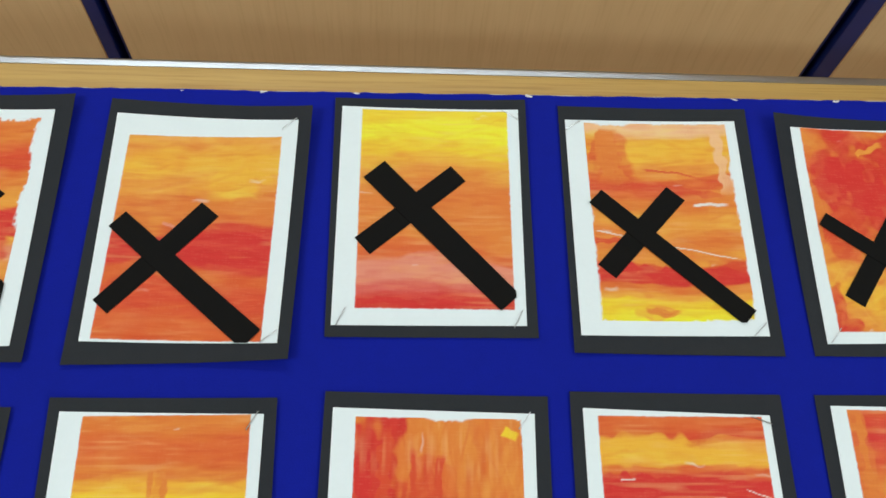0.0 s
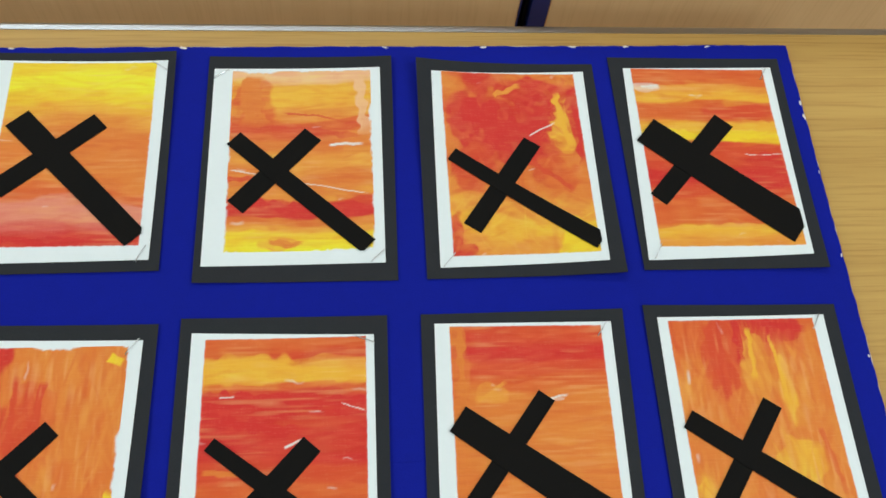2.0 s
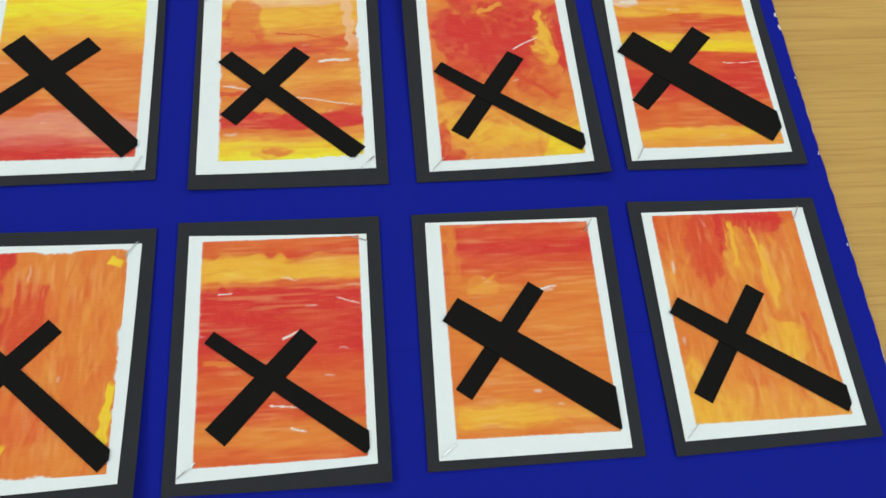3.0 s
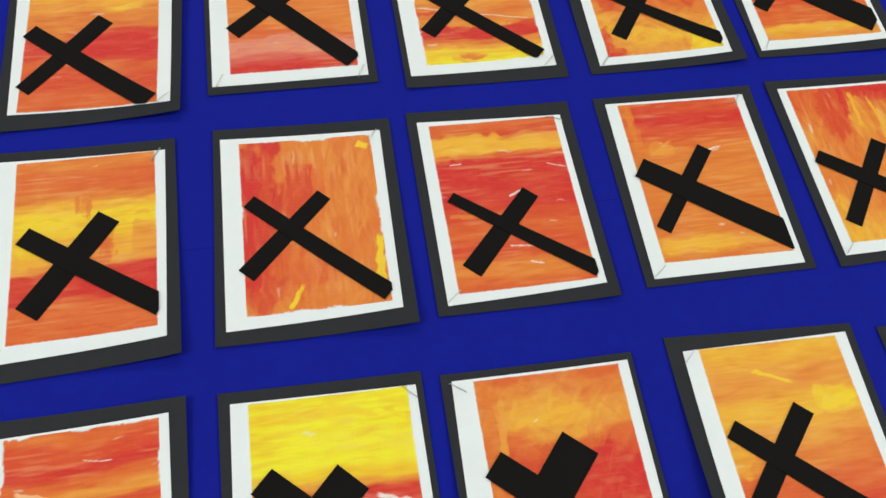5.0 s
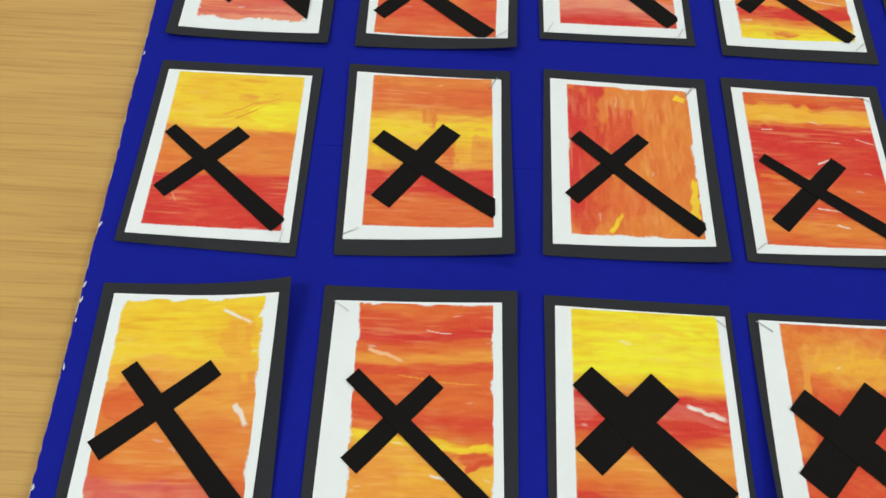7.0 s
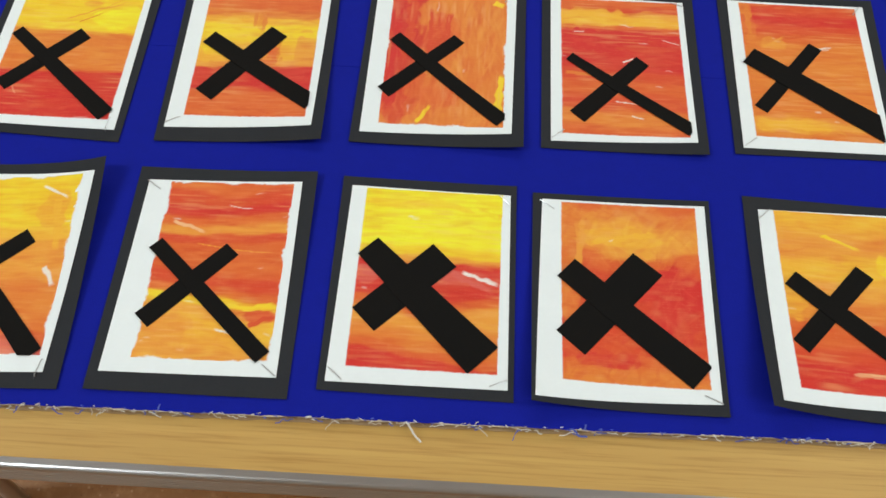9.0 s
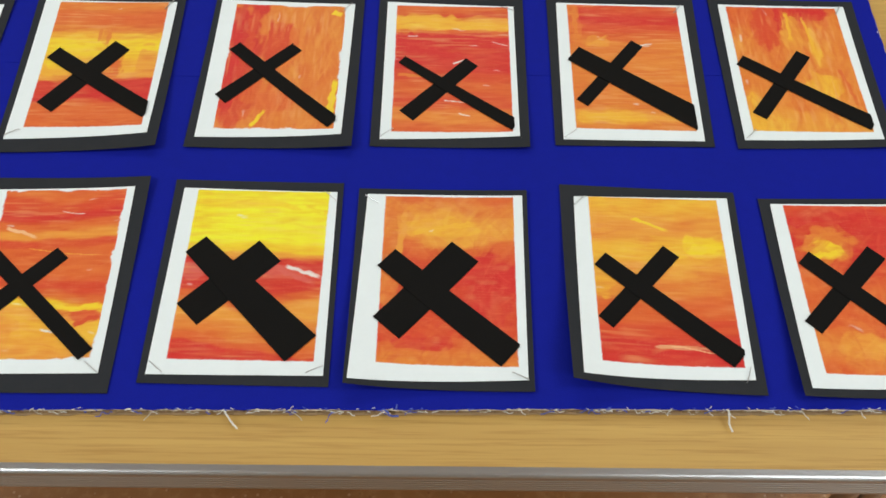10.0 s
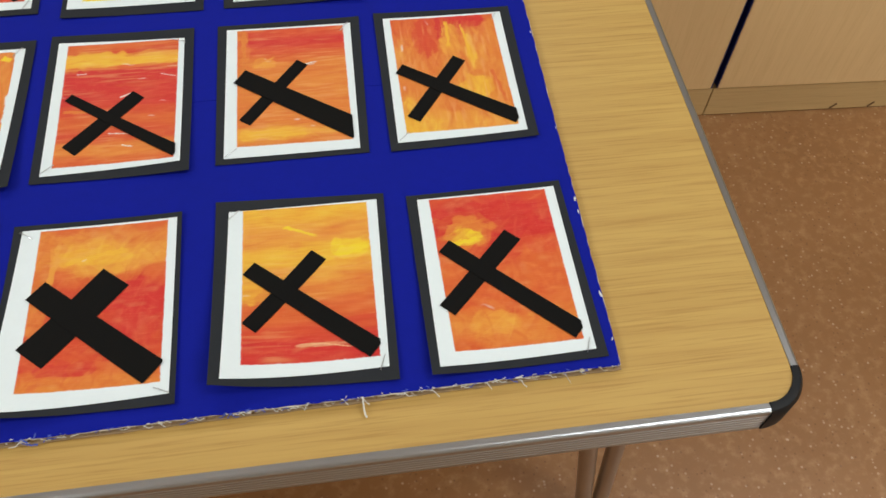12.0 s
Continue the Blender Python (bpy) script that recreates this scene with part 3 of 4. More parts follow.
def clip(poly, axis, limit, keep_less):
    out = []
    for a, b in zip(poly, poly[1:] + poly[:1]):
        ia, ib = (a[axis] <= limit) == keep_less, (b[axis] <= limit) == keep_less
        if ia:
            out.append(a)
        if ia != ib:
            t = (limit - a[axis]) / (b[axis] - a[axis])
            out.append((a[0] + t * (b[0] - a[0]), a[1] + t * (b[1] - a[1])))
    return out


def painting(label, seed, at, paper, mount, paint, long, short, bands, blobs=(), marks=(), style="h", lifts=(0, 0, 0, 0), staples=(), wave=0.10, streak=0.35, ragged=0.04, dry=0.4, paper_skew=(0,) * 8, mount_skew=(0,) * 8):
    """A sunset painting with a cross of two black paper strips, on a charcoal mount. at: x, y, degrees of the paper's middle; the rest in
    millimetres from there. lifts: how far the mount's corners curl up (top left, top right, bottom right, bottom left); skews: how far the corners lie off the rectangle, from the bottom left round."""
    r = random.Random(seed)
    root = tagged(new("mounted_painting"), label, "painting", "paintings on the display board")
    root.matrix_basis = pose(at[0], at[1] - 0.0007, BOARD_TOP + 0.0004, 0, 0, at[2])
    mx, my, mw, mh, turn = mount
    wobble = [r.uniform(0.0001, 0.0006) for _ in range(2)]

    def lift(x, y):
        a, b = max(-1, min(1, (x - mx / 1000) / (mw / 2000))), max(-1, min(1, (y - my / 1000) / (mh / 2000)))
        z = wobble[0] * (1 + a * b * 0.5) * abs(a) ** 2 + wobble[1] * b * b
        for (sx, sy), up in zip(((-1, 1), (1, 1), (1, -1), (-1, -1)), lifts):
            z += up / 1000 * (max(0, (1 + sx * a) / 2) ** 3.0) * (max(0, (1 + sy * b) / 2) ** 2.0)
        return z

    def rect(x0, y0, x1, y1, degrees, skew):
        cx, cy = (x0 + x1) / 2, (y0 + y1) / 2
        c, s = math.cos(radians(degrees)), math.sin(radians(degrees))
        pts = [(x0, y0), (x1, y0), (x1, y1), (x0, y1)]
        pts = [(cx + (x - cx) * c - (y - cy) * s, cy + (x - cx) * s + (y - cy) * c) for x, y in pts]
        return [((x + skew[2 * k]) / 1000, (y + skew[2 * k + 1]) / 1000) for k, (x, y) in enumerate(pts)]

    part("mount", sheet(rect(mx - mw / 2, my - mh / 2, mx + mw / 2, my + mh / 2, turn, mount_skew), 0.0, 0.0004, lift), M_MOUNT, root, "charcoal sugar-paper mount", True)
    paper_part = part("paper", sheet(rect(-paper[0] / 2, -paper[1] / 2, paper[0] / 2, paper[1] / 2, 0, paper_skew), 0.0007, 0.0003, lift), M_PAPER, root, "white cartridge paper", True)
    x0, y0, x1, y1 = paint
    across = 150
    shape = (int(across * (y1 - y0) / (x1 - x0)), across)
    colours = brushed(shape, (y1 - y0) / (x1 - x0), bands, blobs, marks, style, seed, wave, streak, ragged, dry)
    paint_layer((x0 / 1000, y0 / 1000, x1 / 1000, y1 / 1000), colours, 0.0012, lift, root)
    for k, (ax, ay, bx, by, w0, w1) in enumerate((long, short)):
        n = Vector((-(by - ay), bx - ax)).normalized()
        quad = [(ax + n.x * w0 / 2, ay + n.y * w0 / 2), (bx + n.x * w1 / 2, by + n.y * w1 / 2), (bx - n.x * w1 / 2, by - n.y * w1 / 2), (ax - n.x * w0 / 2, ay - n.y * w0 / 2)]
        if k == 0:
            quad = clip(clip(quad, 0, x1 + 1.0, True), 1, y0 - 0.8, False)
        part("cross_strip", sheet([(x / 1000, y / 1000) for x, y in quad], 0.0015 + 0.0004 * (1 - k), 0.0003, lift), M_BLACK, root, "cut black paper strip", True)
    for corner, degrees in staples:
        sx, sy = {"tl": (-1, 1), "tr": (1, 1), "br": (1, -1), "bl": (-1, -1)}[corner]
        px, py = sx * (paper[0] / 2 - 5.5) / 1000, sy * (paper[1] / 2 - 5.0) / 1000
        z = 0.0013 + lift(px, py)
        way = Vector((math.cos(radians(degrees)), math.sin(radians(degrees)), 0)) * 0.0062
        mid = Vector((px, py, z))
        part("staple", tube(bent([mid - way + Vector((0, 0, -0.001)), mid - way + Vector((0, 0, 0.0007)), mid + way + Vector((0, 0, 0.0007)), mid + way + Vector((0, 0, -0.001))], 0.0008, 3), 0.00032, 6), M_STEEL, root, "", True)
    return root


LABEL = "%s sunset painting with black paper cross on charcoal mount"

# row by the cupboards
painting(LABEL % "pink and red", seed=1000, at=(-0.3816, 0.2074, -0.4), paper=(116.0, 167.0), mount=(1.2, 1.1, 134.4, 188.0, 0.5), paper_skew=(2.0, -0.9, 2.2, 1.0, -2.2, -0.2, 0.0, 0.0), paint=(-43.9, -71.8, 47.8, 76.9), long=(-43.3, 29.9, 54.9, -61.1, 18.5, 18.8), short=(29.1, 24.4, -26.4, -48.0, 16.0, 16.3),
         bands=[(0.0, P), (0.10, K), (0.16, K), (0.20, C), (0.26, P), (0.34, G), (0.42, R), (0.54, R), (0.60, L), (0.72, O), (0.80, V), (0.88, O), (1.0, D)], blobs=[(0.8, 0.38, 0.2, 0.09, R), (0.75, 0.26, 0.25, 0.05, L)], marks=[(0.1, 0.07, 0.95, 0.06, 0.05, K), (0.6, 0.22, 1, 0.14, 0.05, L)], lifts=(0, 5, 2.4, 3), staples=[("tl", 40)], ragged=0.8, dry=0.6)
painting(LABEL % "amber and red", seed=1585, at=(-0.2237, 0.2084, -0.7), paper=(120.5, 160.2), mount=(0.6, -0.6, 136.8, 186.0, 0.1), paper_skew=(2.2, -0.5, -0.1, 0.6, 0.2, -2.2, -2.2, 2.2), mount_skew=(1.7, -1.8, -1.6, 4.0, 0.5, -3.9, -0.2, 1.8), paint=(-51.7, -78.9, 50.3, 65.4), long=(-48.9, 1.8, 44.3, -77.3, 14.2, 16.1), short=(8.7, 10.7, -49.4, -58.4, 15.4, 13.1),
         bands=[(0.0, D), (0.22, V), (0.30, D), (0.36, R), (0.47, R), (0.53, O), (0.64, O), (0.75, L), (0.88, G), (1.0, L)], blobs=[(0.78, 0.80, 0.22, 0.09, G), (0.80, 0.41, 0.28, 0.07, R), (0.3, 0.52, 0.2, 0.04, O)], marks=[(0.42, 0.42, 1, 0.33, 0.1, R), (0.75, 0.82, 1, 0.76, 0.09, G), (0.3, 0.56, 0.42, 0.53, 0.03, P)], lifts=(0, 9, 6.5, 1), staples=[("tr", 45), ("br", 40)], ragged=0.04)
painting(LABEL % "yellow and orange", seed=2269, at=(-0.0731, 0.2221, 0.3), paper=(121.2, 159.1), mount=(0.9, 0.1, 131.7, 174.4, 0.4), paper_skew=(-0.2, -0.5, -0.3, 0.6, 0.2, -0.3, 0.1, 0.2), paint=(-46.8, -68.7, 53.3, 77.9), long=(-37.3, 30.3, 50.5, -63.8, 18.8, 16.4), short=(18.8, 28.2, -43.4, -26.2, 14.9, 15.2),
         bands=[(0.0, R), (0.05, R), (0.09, K), (0.15, P), (0.22, P), (0.26, D), (0.32, O), (0.58, O), (0.66, L), (0.73, G), (0.80, Y), (0.90, B), (1.0, Y)], blobs=[(0.75, 0.46, 0.3, 0.08, O), (0.2, 0.30, 0.3, 0.04, D)], marks=[(0, 0.03, 0.9, 0.02, 0.05, R), (0.1, 0.28, 0.9, 0.26, 0.008, D), (0.45, 0.6, 0.85, 0.62, 0.05, O)], lifts=(1, 2.5, 0, 0), staples=[("bl", 65), ("br", 65), ("tr", -35)], wave=0.06, streak=0.22)
painting(LABEL % "pale orange streaked", seed=2799, at=(0.0803, 0.2177, 0.6), paper=(119.4, 158.2), mount=(1.9, -0.5, 132.4, 181.2, -0.5), paper_skew=(-0.4, -0.2, -0.3, 0.3, 0.3, 0.2, 0.4, -0.1), paint=(-46.2, -69.4, 52.9, 76.8), long=(-43.2, 18.6, 48.6, -67.0, 13.3, 13.1), short=(11.6, 21.6, -40.0, -35.9, 15.2, 14.4),
         bands=[(0.0, B), (0.09, Y), (0.12, L), (0.17, O), (0.20, R), (0.28, V), (0.31, L), (0.40, O), (0.52, L), (0.60, O), (0.66, V), (0.70, D), (0.75, L), (0.90, G), (1.0, C)], blobs=[(0.14, 0.83, 0.17, 0.15, D), (0.35, 0.04, 0.12, 0.04, L), (0.45, 0.66, 0.25, 0.03, V)], marks=[(0.14, 0.97, 0.15, 0.66, 0.2, O), (0.28, 0.655, 0.92, 0.625, 0.05, V), (0.35, 0.75, 0.78, 0.7, 0.016, V), (0, 0.37, 0.22, 0.37, 0.05, V), (0, 0.245, 1, 0.215, 0.08, R), (0.28, 0.05, 0.52, 0.04, 0.05, O), (0.68, 0.56, 0.94, 0.555, 0.025, WH), (0, 0.415, 0.28, 0.4, 0.01, WH), (0.5, 0.355, 0.96, 0.3, 0.008, WH), (0.92, 0.98, 0.95, 0.62, 0.09, C)], lifts=(0.3, 2.3, 0, 0.9), staples=[("br", 45), ("tl", 35)], wave=0.07, streak=0.3, ragged=0.35, dry=0.7)
painting(LABEL % "blotched red", style="s", seed=3354, at=(0.2342, 0.2152, 0.7), paper=(114.8, 157.5), mount=(-0.4, 0.2, 134.1, 175.2, -0.2), paper_skew=(-1.1, -0.6, -1.6, 0.7, 1.6, 1.4, 1.2, -1.3), paint=(-49.3, -71.4, 51.2, 77.8), long=(-45.5, 7.7, 52.4, -63.6, 10.6, 13.5), short=(13.3, 17.6, -35.0, -50.7, 13.6, 13.8),
         bands=[(0.0, L), (0.12, G), (0.25, L), (0.40, O), (0.55, O), (0.80, O), (1.0, O)], blobs=[(0.42, 0.72, 0.46, 0.24, R), (0.1, 0.74, 0.14, 0.16, R), (0.70, 0.90, 0.26, 0.10, R), (0.15, 0.46, 0.14, 0.10, V), (0.88, 0.68, 0.1, 0.14, G), (0.97, 0.66, 0.05, 0.24, R), (0.92, 0.05, 0.16, 0.10, Y), (0.03, 0.12, 0.06, 0.10, R), (0.06, 0.02, 0.12, 0.04, R), (0.75, 0.42, 0.14, 0.10, D)], marks=[(0.12, 0.8, 0.8, 0.52, 0.30, R), (0.05, 0.7, 0.28, 0.8, 0.18, R), (0.5, 0.62, 0.9, 0.86, 0.16, R), (0.38, 0.87, 0.60, 0.92, 0.06, L), (0.82, 0.88, 0.9, 0.56, 0.07, G), (0.965, 0.84, 0.975, 0.44, 0.06, R), (0.55, 0.5, 0.9, 0.32, 0.05, V), (0.75, 0.07, 1, 0.03, 0.14, Y), (0.62, 0.62, 0.8, 0.72, 0.012, WH)], lifts=(8.5, 0, 4.8, 0), staples=[("bl", 50)], wave=0.14, dry=0.6)
painting(LABEL % "boldly striped orange", seed=3906, at=(0.3796, 0.2201, -0.3), paper=(116.7, 160.4), mount=(0.4, 0.5, 132.5, 178.8, 0.1), paper_skew=(-2.0, -1.7, -1.9, 1.7, 1.8, 1.1, 2.0, -1.1), mount_skew=(1.3, 0.1, -1.3, -0.1, 1.3, 0.1, -1.2, -0.2), paint=(-50.7, -71.8, 53.0, 78.9), long=(-47.5, 23.2, 52.8, -59.5, 24.1, 26.1), short=(13.5, 31.7, -46.3, -34.9, 16.2, 13.7),
         bands=[(0.0, L), (0.10, G), (0.12, D), (0.25, D), (0.29, V), (0.38, R), (0.46, V), (0.55, V), (0.58, Y), (0.66, G), (0.70, D), (0.79, D), (0.82, G), (0.89, L), (0.91, D), (1.0, D)], blobs=[(0.80, 0.74, 0.24, 0.045, V), (0.10, 0.88, 0.12, 0.03, WH), (0.4, 0.16, 0.5, 0.05, D), (0.85, 0.40, 0.2, 0.10, R)], marks=[(0, 0.615, 1, 0.6, 0.075, Y), (0.45, 0.735, 1, 0.715, 0.07, V), (0.05, 0.88, 0.2, 0.89, 0.03, WH), (0.72, 0.5, 1, 0.49, 0.006, WH)], lifts=(0, 0, 2.5, 0), staples=[("bl", 60), ("tr", 60)], wave=0.035, streak=0.2)
# middle row
painting(LABEL % "banded yellow-to-red", seed=-871, at=(-0.3791, 0.0009, 0.1), paper=(116.7, 155.5), mount=(0.1, 0.2, 130.0, 174.0, -0.6), paper_skew=(-0.4, 0.7, 0.8, -0.5, -0.9, 0.3, 0.3, -0.2), mount_skew=(1.1, 1.8, 0.7, -1.8, -0.7, 0.5, -1.0, -0.5), paint=(-49.1, -69.0, 52.1, 76.0), long=(-45.1, 18.1, 49.5, -64.8, 10.7, 14.5), short=(11.9, 18.8, -42.2, -40.0, 14.3, 13.8),
         bands=[(0.0, R), (0.325, R), (0.34, D), (0.355, O), (0.60, O), (0.612, G), (0.625, Y), (0.85, Y), (1.0, Y)], blobs=[(0.80, 0.74, 0.2, 0.1, B), (0.6, 0.84, 0.12, 0.03, L)], marks=[(0.42, 0.7, 0.85, 0.87, 0.012, L), (0.5, 0.7, 0.7, 0.79, 0.009, D), (0.56, 0.76, 0.86, 0.9, 0.007, L), (0.15, 0.2, 0.2, 0.14, 0.012, P)], lifts=(0, 0.6, 0, 1.1), staples=[("br", 85)], wave=0.028, streak=0.18, ragged=0.04, dry=0.15)
painting(LABEL % "orange and yellow", seed=-237, at=(-0.2261, 0.0086, 1.3), paper=(115.7, 154.5), mount=(1.1, -2.2, 130.1, 177.1, 0.4), paper_skew=(0.2, -1.8, -0.8, 1.9, 0.9, -1.2, -0.1, 1.2), mount_skew=(0.2, -1.0, -0.5, 0.9, 0.4, -1.0, -0.2, 0.9), paint=(-44.6, -66.9, 51.5, 75.9), long=(-37.8, 14.5, 54.7, -52.9, 14.6, 15.4), short=(19.4, 23.2, -32.7, -45.9, 17.6, 17.7),
         bands=[(0.0, D), (0.16, D), (0.22, R), (0.36, R), (0.40, L), (0.44, G), (0.62, Y), (0.70, G), (0.74, O), (0.85, D), (1.0, O)], blobs=[(0.62, 0.45, 0.10, 0.13, D), (0.92, 0.52, 0.1, 0.12, L), (0.5, 0.70, 0.06, 0.12, O), (0.15, 0.48, 0.14, 0.08, Y)], marks=[(0.6, 0.58, 0.66, 0.4, 0.09, D), (0.5, 0.8, 0.52, 0.62, 0.04, O), (0.42, 0.78, 0.44, 0.66, 0.03, O), (0.05, 0.6, 0.45, 0.63, 0.08, Y), (0.78, 0.63, 1, 0.62, 0.07, Y)], lifts=(1.5, 0.5, 6.5, 0), staples=[("bl", 30), ("tr", 60)], wave=0.06, streak=0.26, ragged=0.04, dry=0.2)
painting(LABEL % "upright-stroked orange", seed=365, at=(-0.0703, 0.0123, -0.2), paper=(118.4, 154.0), mount=(1.3, -0.7, 133.6, 175.7, -0.2), paper_skew=(-0.2, -1.7, -0.6, 1.6, 0.6, -0.9, 0.0, 0.9), mount_skew=(-0.9, -0.4, 0.2, 0.5, -0.3, -0.1, 0.9, 0.2), paint=(-45.7, -69.4, 51.9, 72.7), long=(-40.5, 21.4, 51.4, -63.4, 11.6, 13.3), short=(13.1, 22.2, -44.8, -38.2, 12.1, 13.8),
         bands=[(0.0, O), (0.5, O), (1.0, O)], blobs=[(0.08, 0.62, 0.22, 0.42, R), (0.10, 0.16, 0.16, 0.18, V), (0.42, 0.66, 0.10, 0.20, V), (0.56, 0.66, 0.06, 0.16, D), (0.45, 0.25, 0.2, 0.14, D)], style="v", marks=[(0.05, 0.97, 0.07, 0.05, 0.1, R), (0.17, 0.95, 0.16, 0.45, 0.08, V), (0.36, 0.88, 0.37, 0.52, 0.05, V), (0.5, 0.86, 0.49, 0.5, 0.06, V), (0.3, 0.02, 0.4, 0.14, 0.05, Y), (0.96, 0.4, 0.94, 0.08, 0.05, Y), (0.88, 0.95, 0.98, 0.92, 0.05, Y)], lifts=(1, 0, 6, 0.5), staples=[("tr", 55)], wave=0.2, streak=0.34, ragged=0.3, dry=0.5)
painting(LABEL % "deep red", seed=910, at=(0.0755, 0.0140, 0.2), paper=(113.3, 153.3), mount=(0.4, 1.2, 129.0, 174.0, -0.3), paper_skew=(-0.2, -1.8, -0.0, 1.7, 0.0, -1.7, 0.3, 1.7), paint=(-47.9, -70.5, 51.6, 74.0), long=(-41.4, 8.2, 54.0, -64.3, 9.1, 12.2), short=(18.7, 6.5, -36.1, -53.8, 13.6, 15.5),
         bands=[(0.0, D), (0.12, O), (0.22, V), (0.32, D), (0.42, V), (0.50, R), (0.56, R), (0.70, R), (0.76, R), (0.80, D), (0.84, G), (0.92, L), (0.94, V), (1.0, D)], blobs=[(0.25, 0.87, 0.3, 0.06, G), (0.6, 0.82, 0.35, 0.03, G), (0.35, 0.67, 0.4, 0.06, R)], marks=[(0, 0.9, 1, 0.815, 0.065, G), (0, 0.735, 1, 0.715, 0.1, R), (0, 0.635, 0.65, 0.6, 0.09, R), (0.1, 0.745, 0.2, 0.755, 0.012, WH), (0.5, 0.515, 0.62, 0.55, 0.016, WH), (0.84, 0.705, 1, 0.665, 0.008, WH), (0.43, 0.25, 0.6, 0.215, 0.01, WH), (0.55, 0.145, 0.65, 0.12, 0.014, WH), (0.02, 0.42, 0.3, 0.4, 0.04, O)], lifts=(0.5, 0, 3.5, 0), staples=[("tr", -20), ("bl", 40)], wave=0.07, streak=0.26, ragged=0.04, dry=0.9)
painting(LABEL % "red-to-orange", seed=1503, at=(0.2270, 0.0172, -0.5), paper=(115.3, 156.2), mount=(0.3, 1.1, 131.4, 169.7, 0.3), paper_skew=(-0.6, -0.8, -0.8, 0.8, 0.8, 0.1, 0.7, -0.1), mount_skew=(-0.2, -0.8, -2.0, 0.9, 1.9, 1.1, 0.2, -1.0), paint=(-47.5, -67.1, 51.5, 75.9), long=(-45.1, 15.5, 58.2, -57.3, 18.7, 22.6), short=(11.5, 29.3, -40.8, -40.2, 11.9, 11.7),
         bands=[(0.0, O), (0.08, L), (0.16, O), (0.40, O), (0.62, O), (0.72, D), (0.80, V), (0.86, R), (1.0, V)], blobs=[(0.35, 0.08, 0.3, 0.05, G), (0.65, 0.66, 0.06, 0.012, WH), (0.04, 0.85, 0.07, 0.25, O), (0.25, 0.68, 0.12, 0.06, L)], marks=[(0.6, 0.655, 0.74, 0.68, 0.014, WH), (0.06, 0.98, 0.08, 0.55, 0.06, O), (0.1, 0.1, 0.7, 0.06, 0.05, G), (0.15, 0.66, 0.35, 0.74, 0.03, L)], lifts=(0, 0, 0, 0), staples=[("tr", 55), ("bl", 40)], wave=0.05, streak=0.24, ragged=0.04, dry=0.35)
painting(LABEL % "streaked orange", seed=2064, at=(0.3737, 0.0196, 0.1), paper=(114.1, 154.3), mount=(0.8, 0.1, 130.8, 170.7, -0.0), paper_skew=(-0.9, -1.3, -0.9, 1.3, 0.9, -0.1, 1.0, 0.2), mount_skew=(-0.2, -1.8, -1.3, 1.9, 1.3, -1.0, 0.1, 1.0), paint=(-49.5, -68.8, 49.9, 74.8), long=(-47.6, 9.2, 51.9, -60.6, 12.8, 15.7), short=(9.4, 17.9, -41.3, -52.9, 12.9, 12.7),
         bands=[(0.0, G), (0.10, L), (0.22, O), (0.50, O), (0.75, O), (1.0, D)], blobs=[(0.30, 0.78, 0.10, 0.20, V), (0.62, 0.96, 0.34, 0.06, R), (0.45, 0.90, 0.14, 0.12, V), (0.72, 0.68, 0.06, 0.16, G), (0.55, 0.80, 0.08, 0.14, L), (0.68, 0.34, 0.12, 0.08, G), (0.05, 0.15, 0.08, 0.14, G)], style="v", marks=[(0.26, 0.98, 0.34, 0.6, 0.07, V), (0.45, 1, 0.47, 0.78, 0.05, R), (0.54, 0.96, 0.52, 0.7, 0.03, G), (0.66, 0.92, 0.7, 0.58, 0.03, G), (0.6, 0.98, 0.95, 0.96, 0.05, R), (0.86, 0.5, 0.95, 0.2, 0.04, D)], lifts=(0.5, 0, 2, 0), staples=[("tr", 60), ("bl", 45)], wave=0.16, streak=0.4, ragged=0.04, dry=0.35)
# row by the open edge
painting(LABEL % "yellow and peach", seed=-2695, at=(-0.3754, -0.2022, 2.0), paper=(114.0, 159.0), mount=(1.0, -0.6, 131.0, 176.5, 0.0), paper_skew=(0.0, 0.0, -2.2, 2.2, 1.9, -2.2, 1.2, -0.1), paint=(-48.5, -65.5, 50.0, 75.5), long=(-35.4, 25.3, 44.7, -65.8, 11.9, 15.0), short=(21.8, 25.6, -47.2, -31.6, 13.4, 15.1),
         bands=[(0.0, P), (0.06, K), (0.12, D), (0.20, O), (0.40, O), (0.46, L), (0.56, L), (0.64, G), (0.72, Y), (1.0, Y)], blobs=[(0.2, 0.46, 0.2, 0.10, D), (0.85, 0.78, 0.1, 0.16, G)], marks=[(0.86, 0.47, 0.95, 0.36, 0.05, WH), (0.7, 0.93, 0.92, 0.86, 0.022, WH), (0.85, 0.9, 0.92, 0.55, 0.05, G), (0.05, 0.05, 0.5, 0.03, 0.05, K)], lifts=(0, 15, 0.5, 0), staples=[("br", 80)], wave=0.08, streak=0.22, ragged=0.35, dry=0.6)
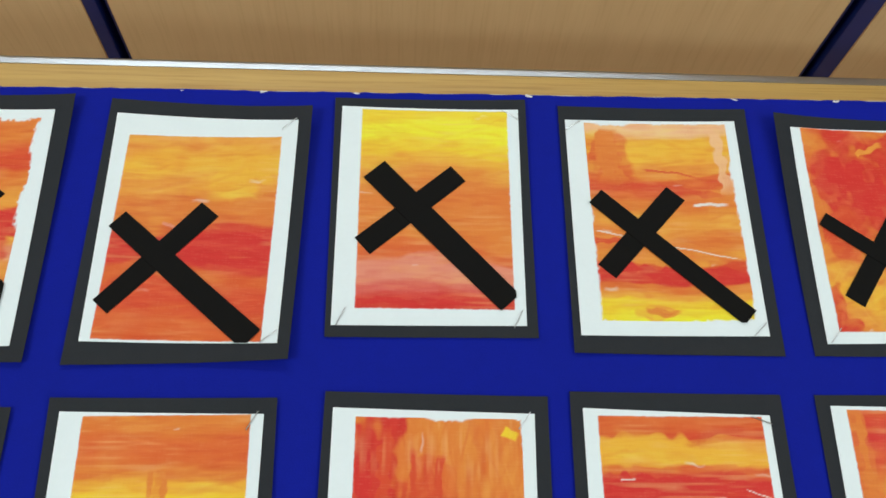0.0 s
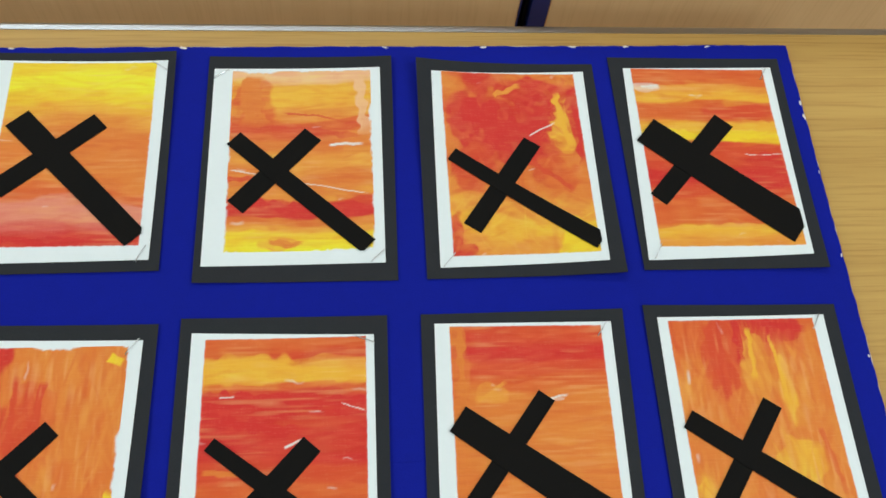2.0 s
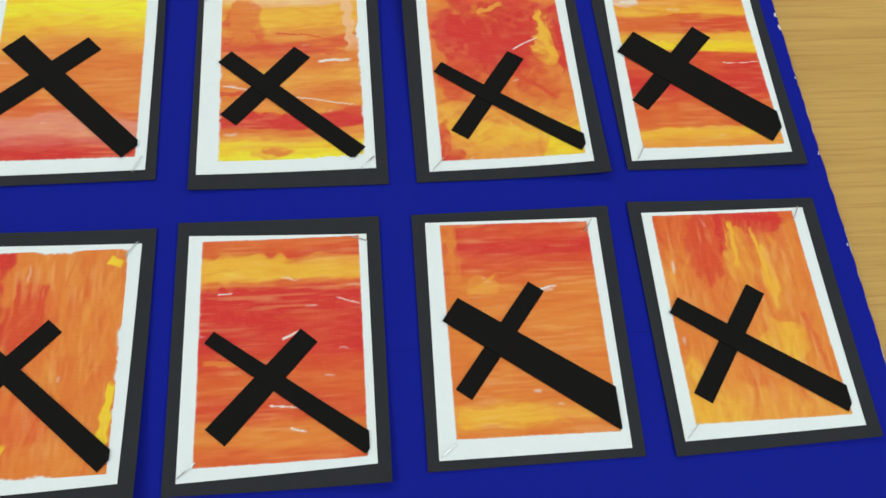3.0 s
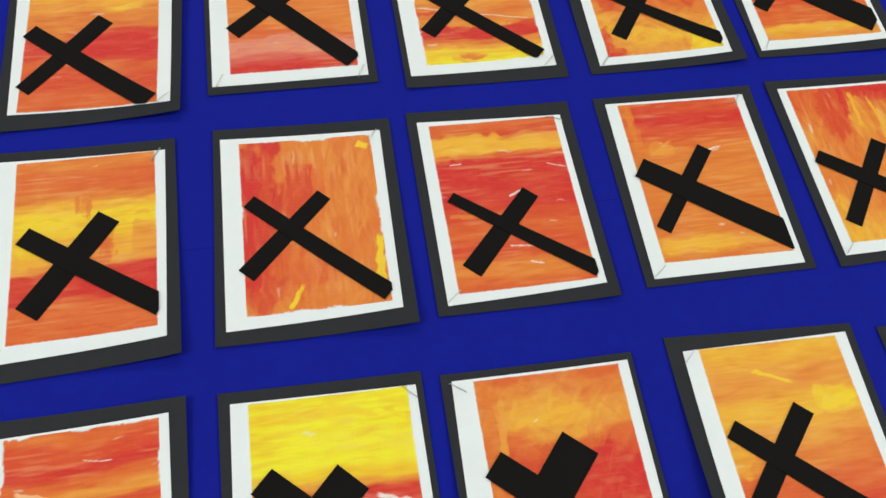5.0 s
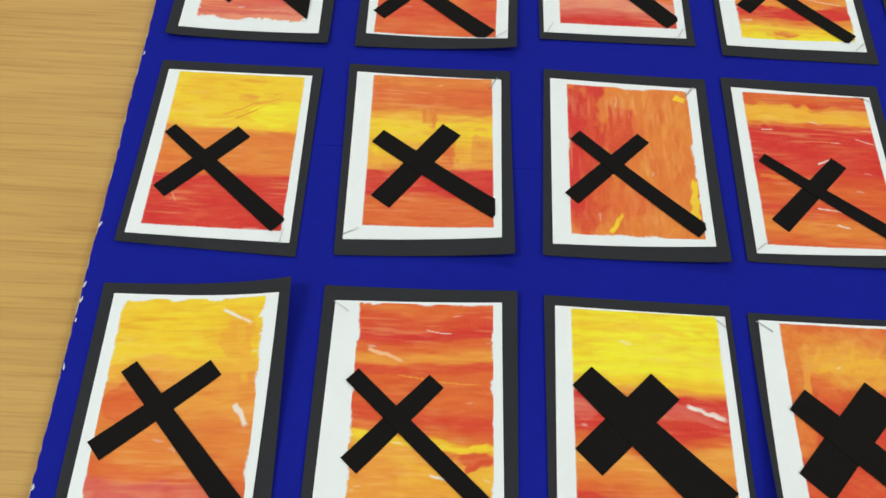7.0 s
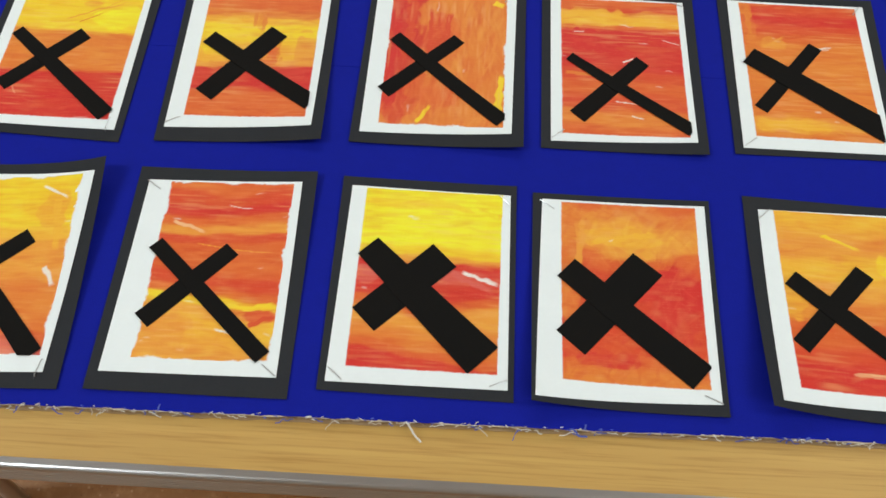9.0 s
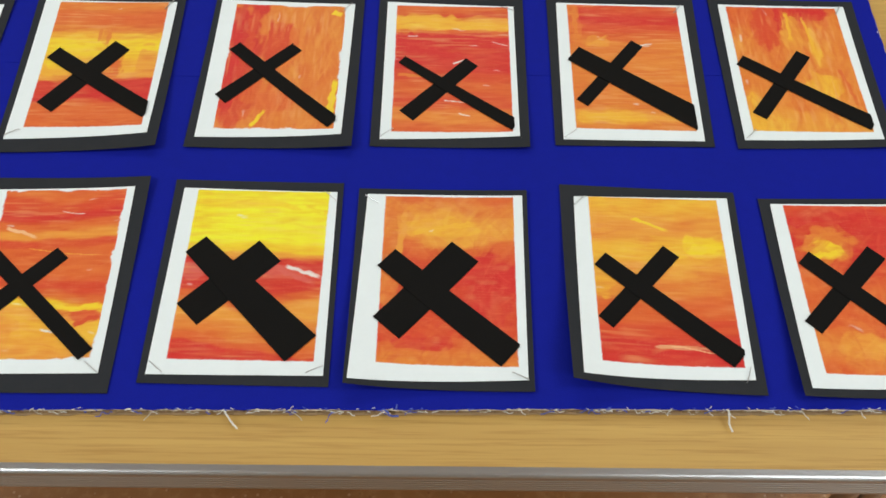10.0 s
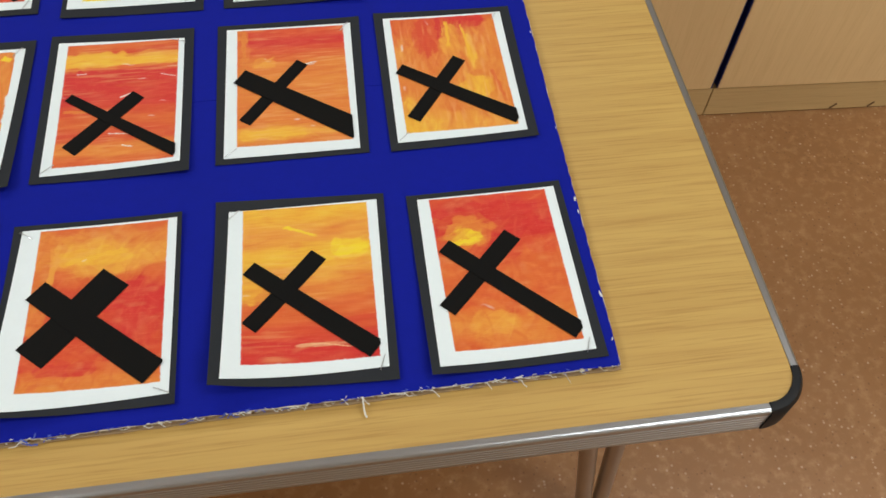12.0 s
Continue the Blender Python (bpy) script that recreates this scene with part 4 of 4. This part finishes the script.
painting(LABEL % "red and gold", seed=-2097, at=(-0.2233, -0.1961, 1.1), paper=(116.7, 153.7), mount=(0.9, -1.5, 134.4, 177.9, -0.5), paper_skew=(-1.4, -0.2, 0.2, 0.3, -0.3, 0.7, 1.3, -0.6), paint=(-40.4, -66.4, 52.1, 75.3), long=(-41.3, 21.8, 47.6, -62.9, 11.5, 12.0), short=(14.6, 19.0, -39.2, -39.3, 13.1, 14.5),
         bands=[(0.0, L), (0.20, G), (0.26, L), (0.30, Y), (0.34, D), (0.42, V), (0.50, D), (0.60, D), (0.66, V), (0.70, L), (0.78, D), (0.83, R), (0.92, V), (1.0, D)], blobs=[(0.88, 0.24, 0.12, 0.05, V), (0.15, 0.13, 0.25, 0.12, L)], marks=[(0.08, 0.75, 0.36, 0.7, 0.03, C), (0.55, 0.17, 0.82, 0.12, 0.02, WH), (0.3, 0.625, 0.92, 0.6, 0.01, L), (0.5, 0.865, 0.72, 0.84, 0.006, WH), (0.6, 0.265, 1, 0.3, 0.05, Y), (0.82, 0.17, 1, 0.24, 0.05, V), (0.1, 0.33, 0.4, 0.3, 0.02, Y)], lifts=(0, 4.2, 0, 1), staples=[("tl", -35), ("br", -40)], wave=0.06, streak=0.26, ragged=0.35, dry=0.9)
painting(LABEL % "bright yellow", seed=-1529, at=(-0.0704, -0.1940, -0.1), paper=(119.8, 154.3), mount=(-0.9, 0.7, 130.4, 169.9, 0.1), paper_skew=(-0.6, -0.6, 0.8, 0.5, -0.7, -0.7, 0.7, 0.6), mount_skew=(0.5, 0.4, 0.4, -0.5, -0.5, -0.3, -0.5, 0.2), paint=(-48.2, -66.4, 53.5, 76.2), long=(-42.2, 26.4, 43.6, -56.9, 19.2, 28.5), short=(13.2, 22.2, -39.9, -31.6, 24.8, 23.6),
         bands=[(0.0, R), (0.05, R), (0.09, D), (0.14, O), (0.27, L), (0.33, D), (0.38, R), (0.52, R), (0.56, L), (0.60, Y), (0.65, B), (0.84, B), (0.88, Y), (0.92, B), (1.0, B)], blobs=[(0.72, 0.50, 0.2, 0.04, K), (0.9, 0.82, 0.1, 0.2, B), (0.08, 0.50, 0.12, 0.05, K)], marks=[(0.74, 0.54, 1, 0.465, 0.035, WH), (0.03, 0.49, 0.32, 0.47, 0.05, K), (0.6, 0.535, 0.95, 0.43, 0.05, K)], lifts=(0.7, 0, 0, 0), staples=[("tr", -45), ("bl", -40), ("br", 25)], wave=0.07, streak=0.2, ragged=0.04, dry=0.5)
painting(LABEL % "orange and red", style="s", seed=-1002, at=(0.0707, -0.1965, -0.2), paper=(121.4, 155.5), mount=(-0.4, -0.3, 130.2, 166.9, 0.0), paper_skew=(-2.2, -2.2, -0.3, 2.2, 0.3, 0.1, 2.2, -0.1), paint=(-44.7, -66.0, 54.1, 76.0), long=(-41.3, 19.9, 49.0, -57.9, 19.4, 21.9), short=(16.9, 26.8, -38.9, -38.6, 26.2, 25.4),
         bands=[(0.0, O), (0.08, D), (0.14, V), (0.30, V), (0.55, V), (0.66, D), (0.74, L), (0.84, L), (0.92, O), (1.0, D)], blobs=[(0.50, 0.80, 0.30, 0.05, G), (0.75, 0.40, 0.25, 0.18, R), (0.3, 0.12, 0.2, 0.04, R), (0.05, 0.6, 0.06, 0.3, O)], marks=[(0.2, 0.78, 0.75, 0.84, 0.05, G), (0.12, 0.62, 0.16, 0.92, 0.05, L), (0.6, 0.84, 0.64, 0.86, 0.06, L)], lifts=(0, 1.8, 2.1, 10.9), staples=[("tl", -35), ("br", -25)], wave=0.09, streak=0.24, ragged=0.04, dry=0.2)
painting(LABEL % "gold-to-red", seed=-400, at=(0.2296, -0.1935, -0.8), paper=(119.5, 152.8), mount=(-1.4, 0.4, 135.2, 169.7, -0.9), paper_skew=(-1.3, -1.1, -1.2, 1.1, 1.3, 0.9, 1.4, -1.0), mount_skew=(1.4, 0.7, 0.4, -0.8, -0.4, -0.7, -1.3, 0.6), paint=(-47.3, -66.4, 52.8, 75.5), long=(-42.2, 18.4, 50.6, -60.5, 14.0, 16.1), short=(11.9, 27.1, -42.0, -35.1, 14.7, 13.5),
         bands=[(0.0, R), (0.10, R), (0.20, V), (0.30, D), (0.46, O), (0.56, L), (0.66, G), (0.80, L), (1.0, G)], blobs=[(0.86, 0.68, 0.16, 0.08, Y), (0.6, 0.10, 0.2, 0.012, C), (0.06, 0.52, 0.10, 0.12, G)], marks=[(0.5, 0.105, 0.88, 0.075, 0.012, C), (0.72, 0.66, 1, 0.7, 0.09, Y), (0.3, 0.86, 0.6, 0.78, 0.03, Y)], lifts=(0, 0, 2.6, 15.4), staples=[("tl", 45), ("br", 70)], wave=0.06, streak=0.2, ragged=0.04, dry=0.4)
painting(LABEL % "glowing red", style="s", seed=116, at=(0.3822, -0.1975, 0.6), paper=(116.3, 153.9), mount=(-0.3, -0.4, 130.9, 165.8, 0.3), paper_skew=(-1.6, -1.2, -0.4, 1.2, 0.3, 0.3, 1.5, -0.4), mount_skew=(-1.0, -0.4, 0.1, 0.3, -0.2, 0.4, 0.9, -0.4), paint=(-47.2, -66.7, 50.5, 75.4), long=(-41.4, 27.9, 49.6, -59.9, 14.2, 15.2), short=(14.9, 33.1, -47.5, -30.9, 15.6, 14.4),
         bands=[(0.0, D), (0.15, O), (0.30, D), (0.50, D), (0.62, V), (0.72, R), (0.90, R), (1.0, V)], blobs=[(0.30, 0.76, 0.24, 0.09, O), (0.24, 0.70, 0.13, 0.05, Y), (0.40, 0.16, 0.2, 0.08, L), (0.75, 0.45, 0.16, 0.2, D)], marks=[(0.12, 0.66, 0.36, 0.72, 0.05, Y), (0.1, 0.8, 0.45, 0.84, 0.03, O)], lifts=(0, 0, 0.5, 6.3), staples=[("br", 70)], wave=0.10, streak=0.24, ragged=0.04, dry=0.2)
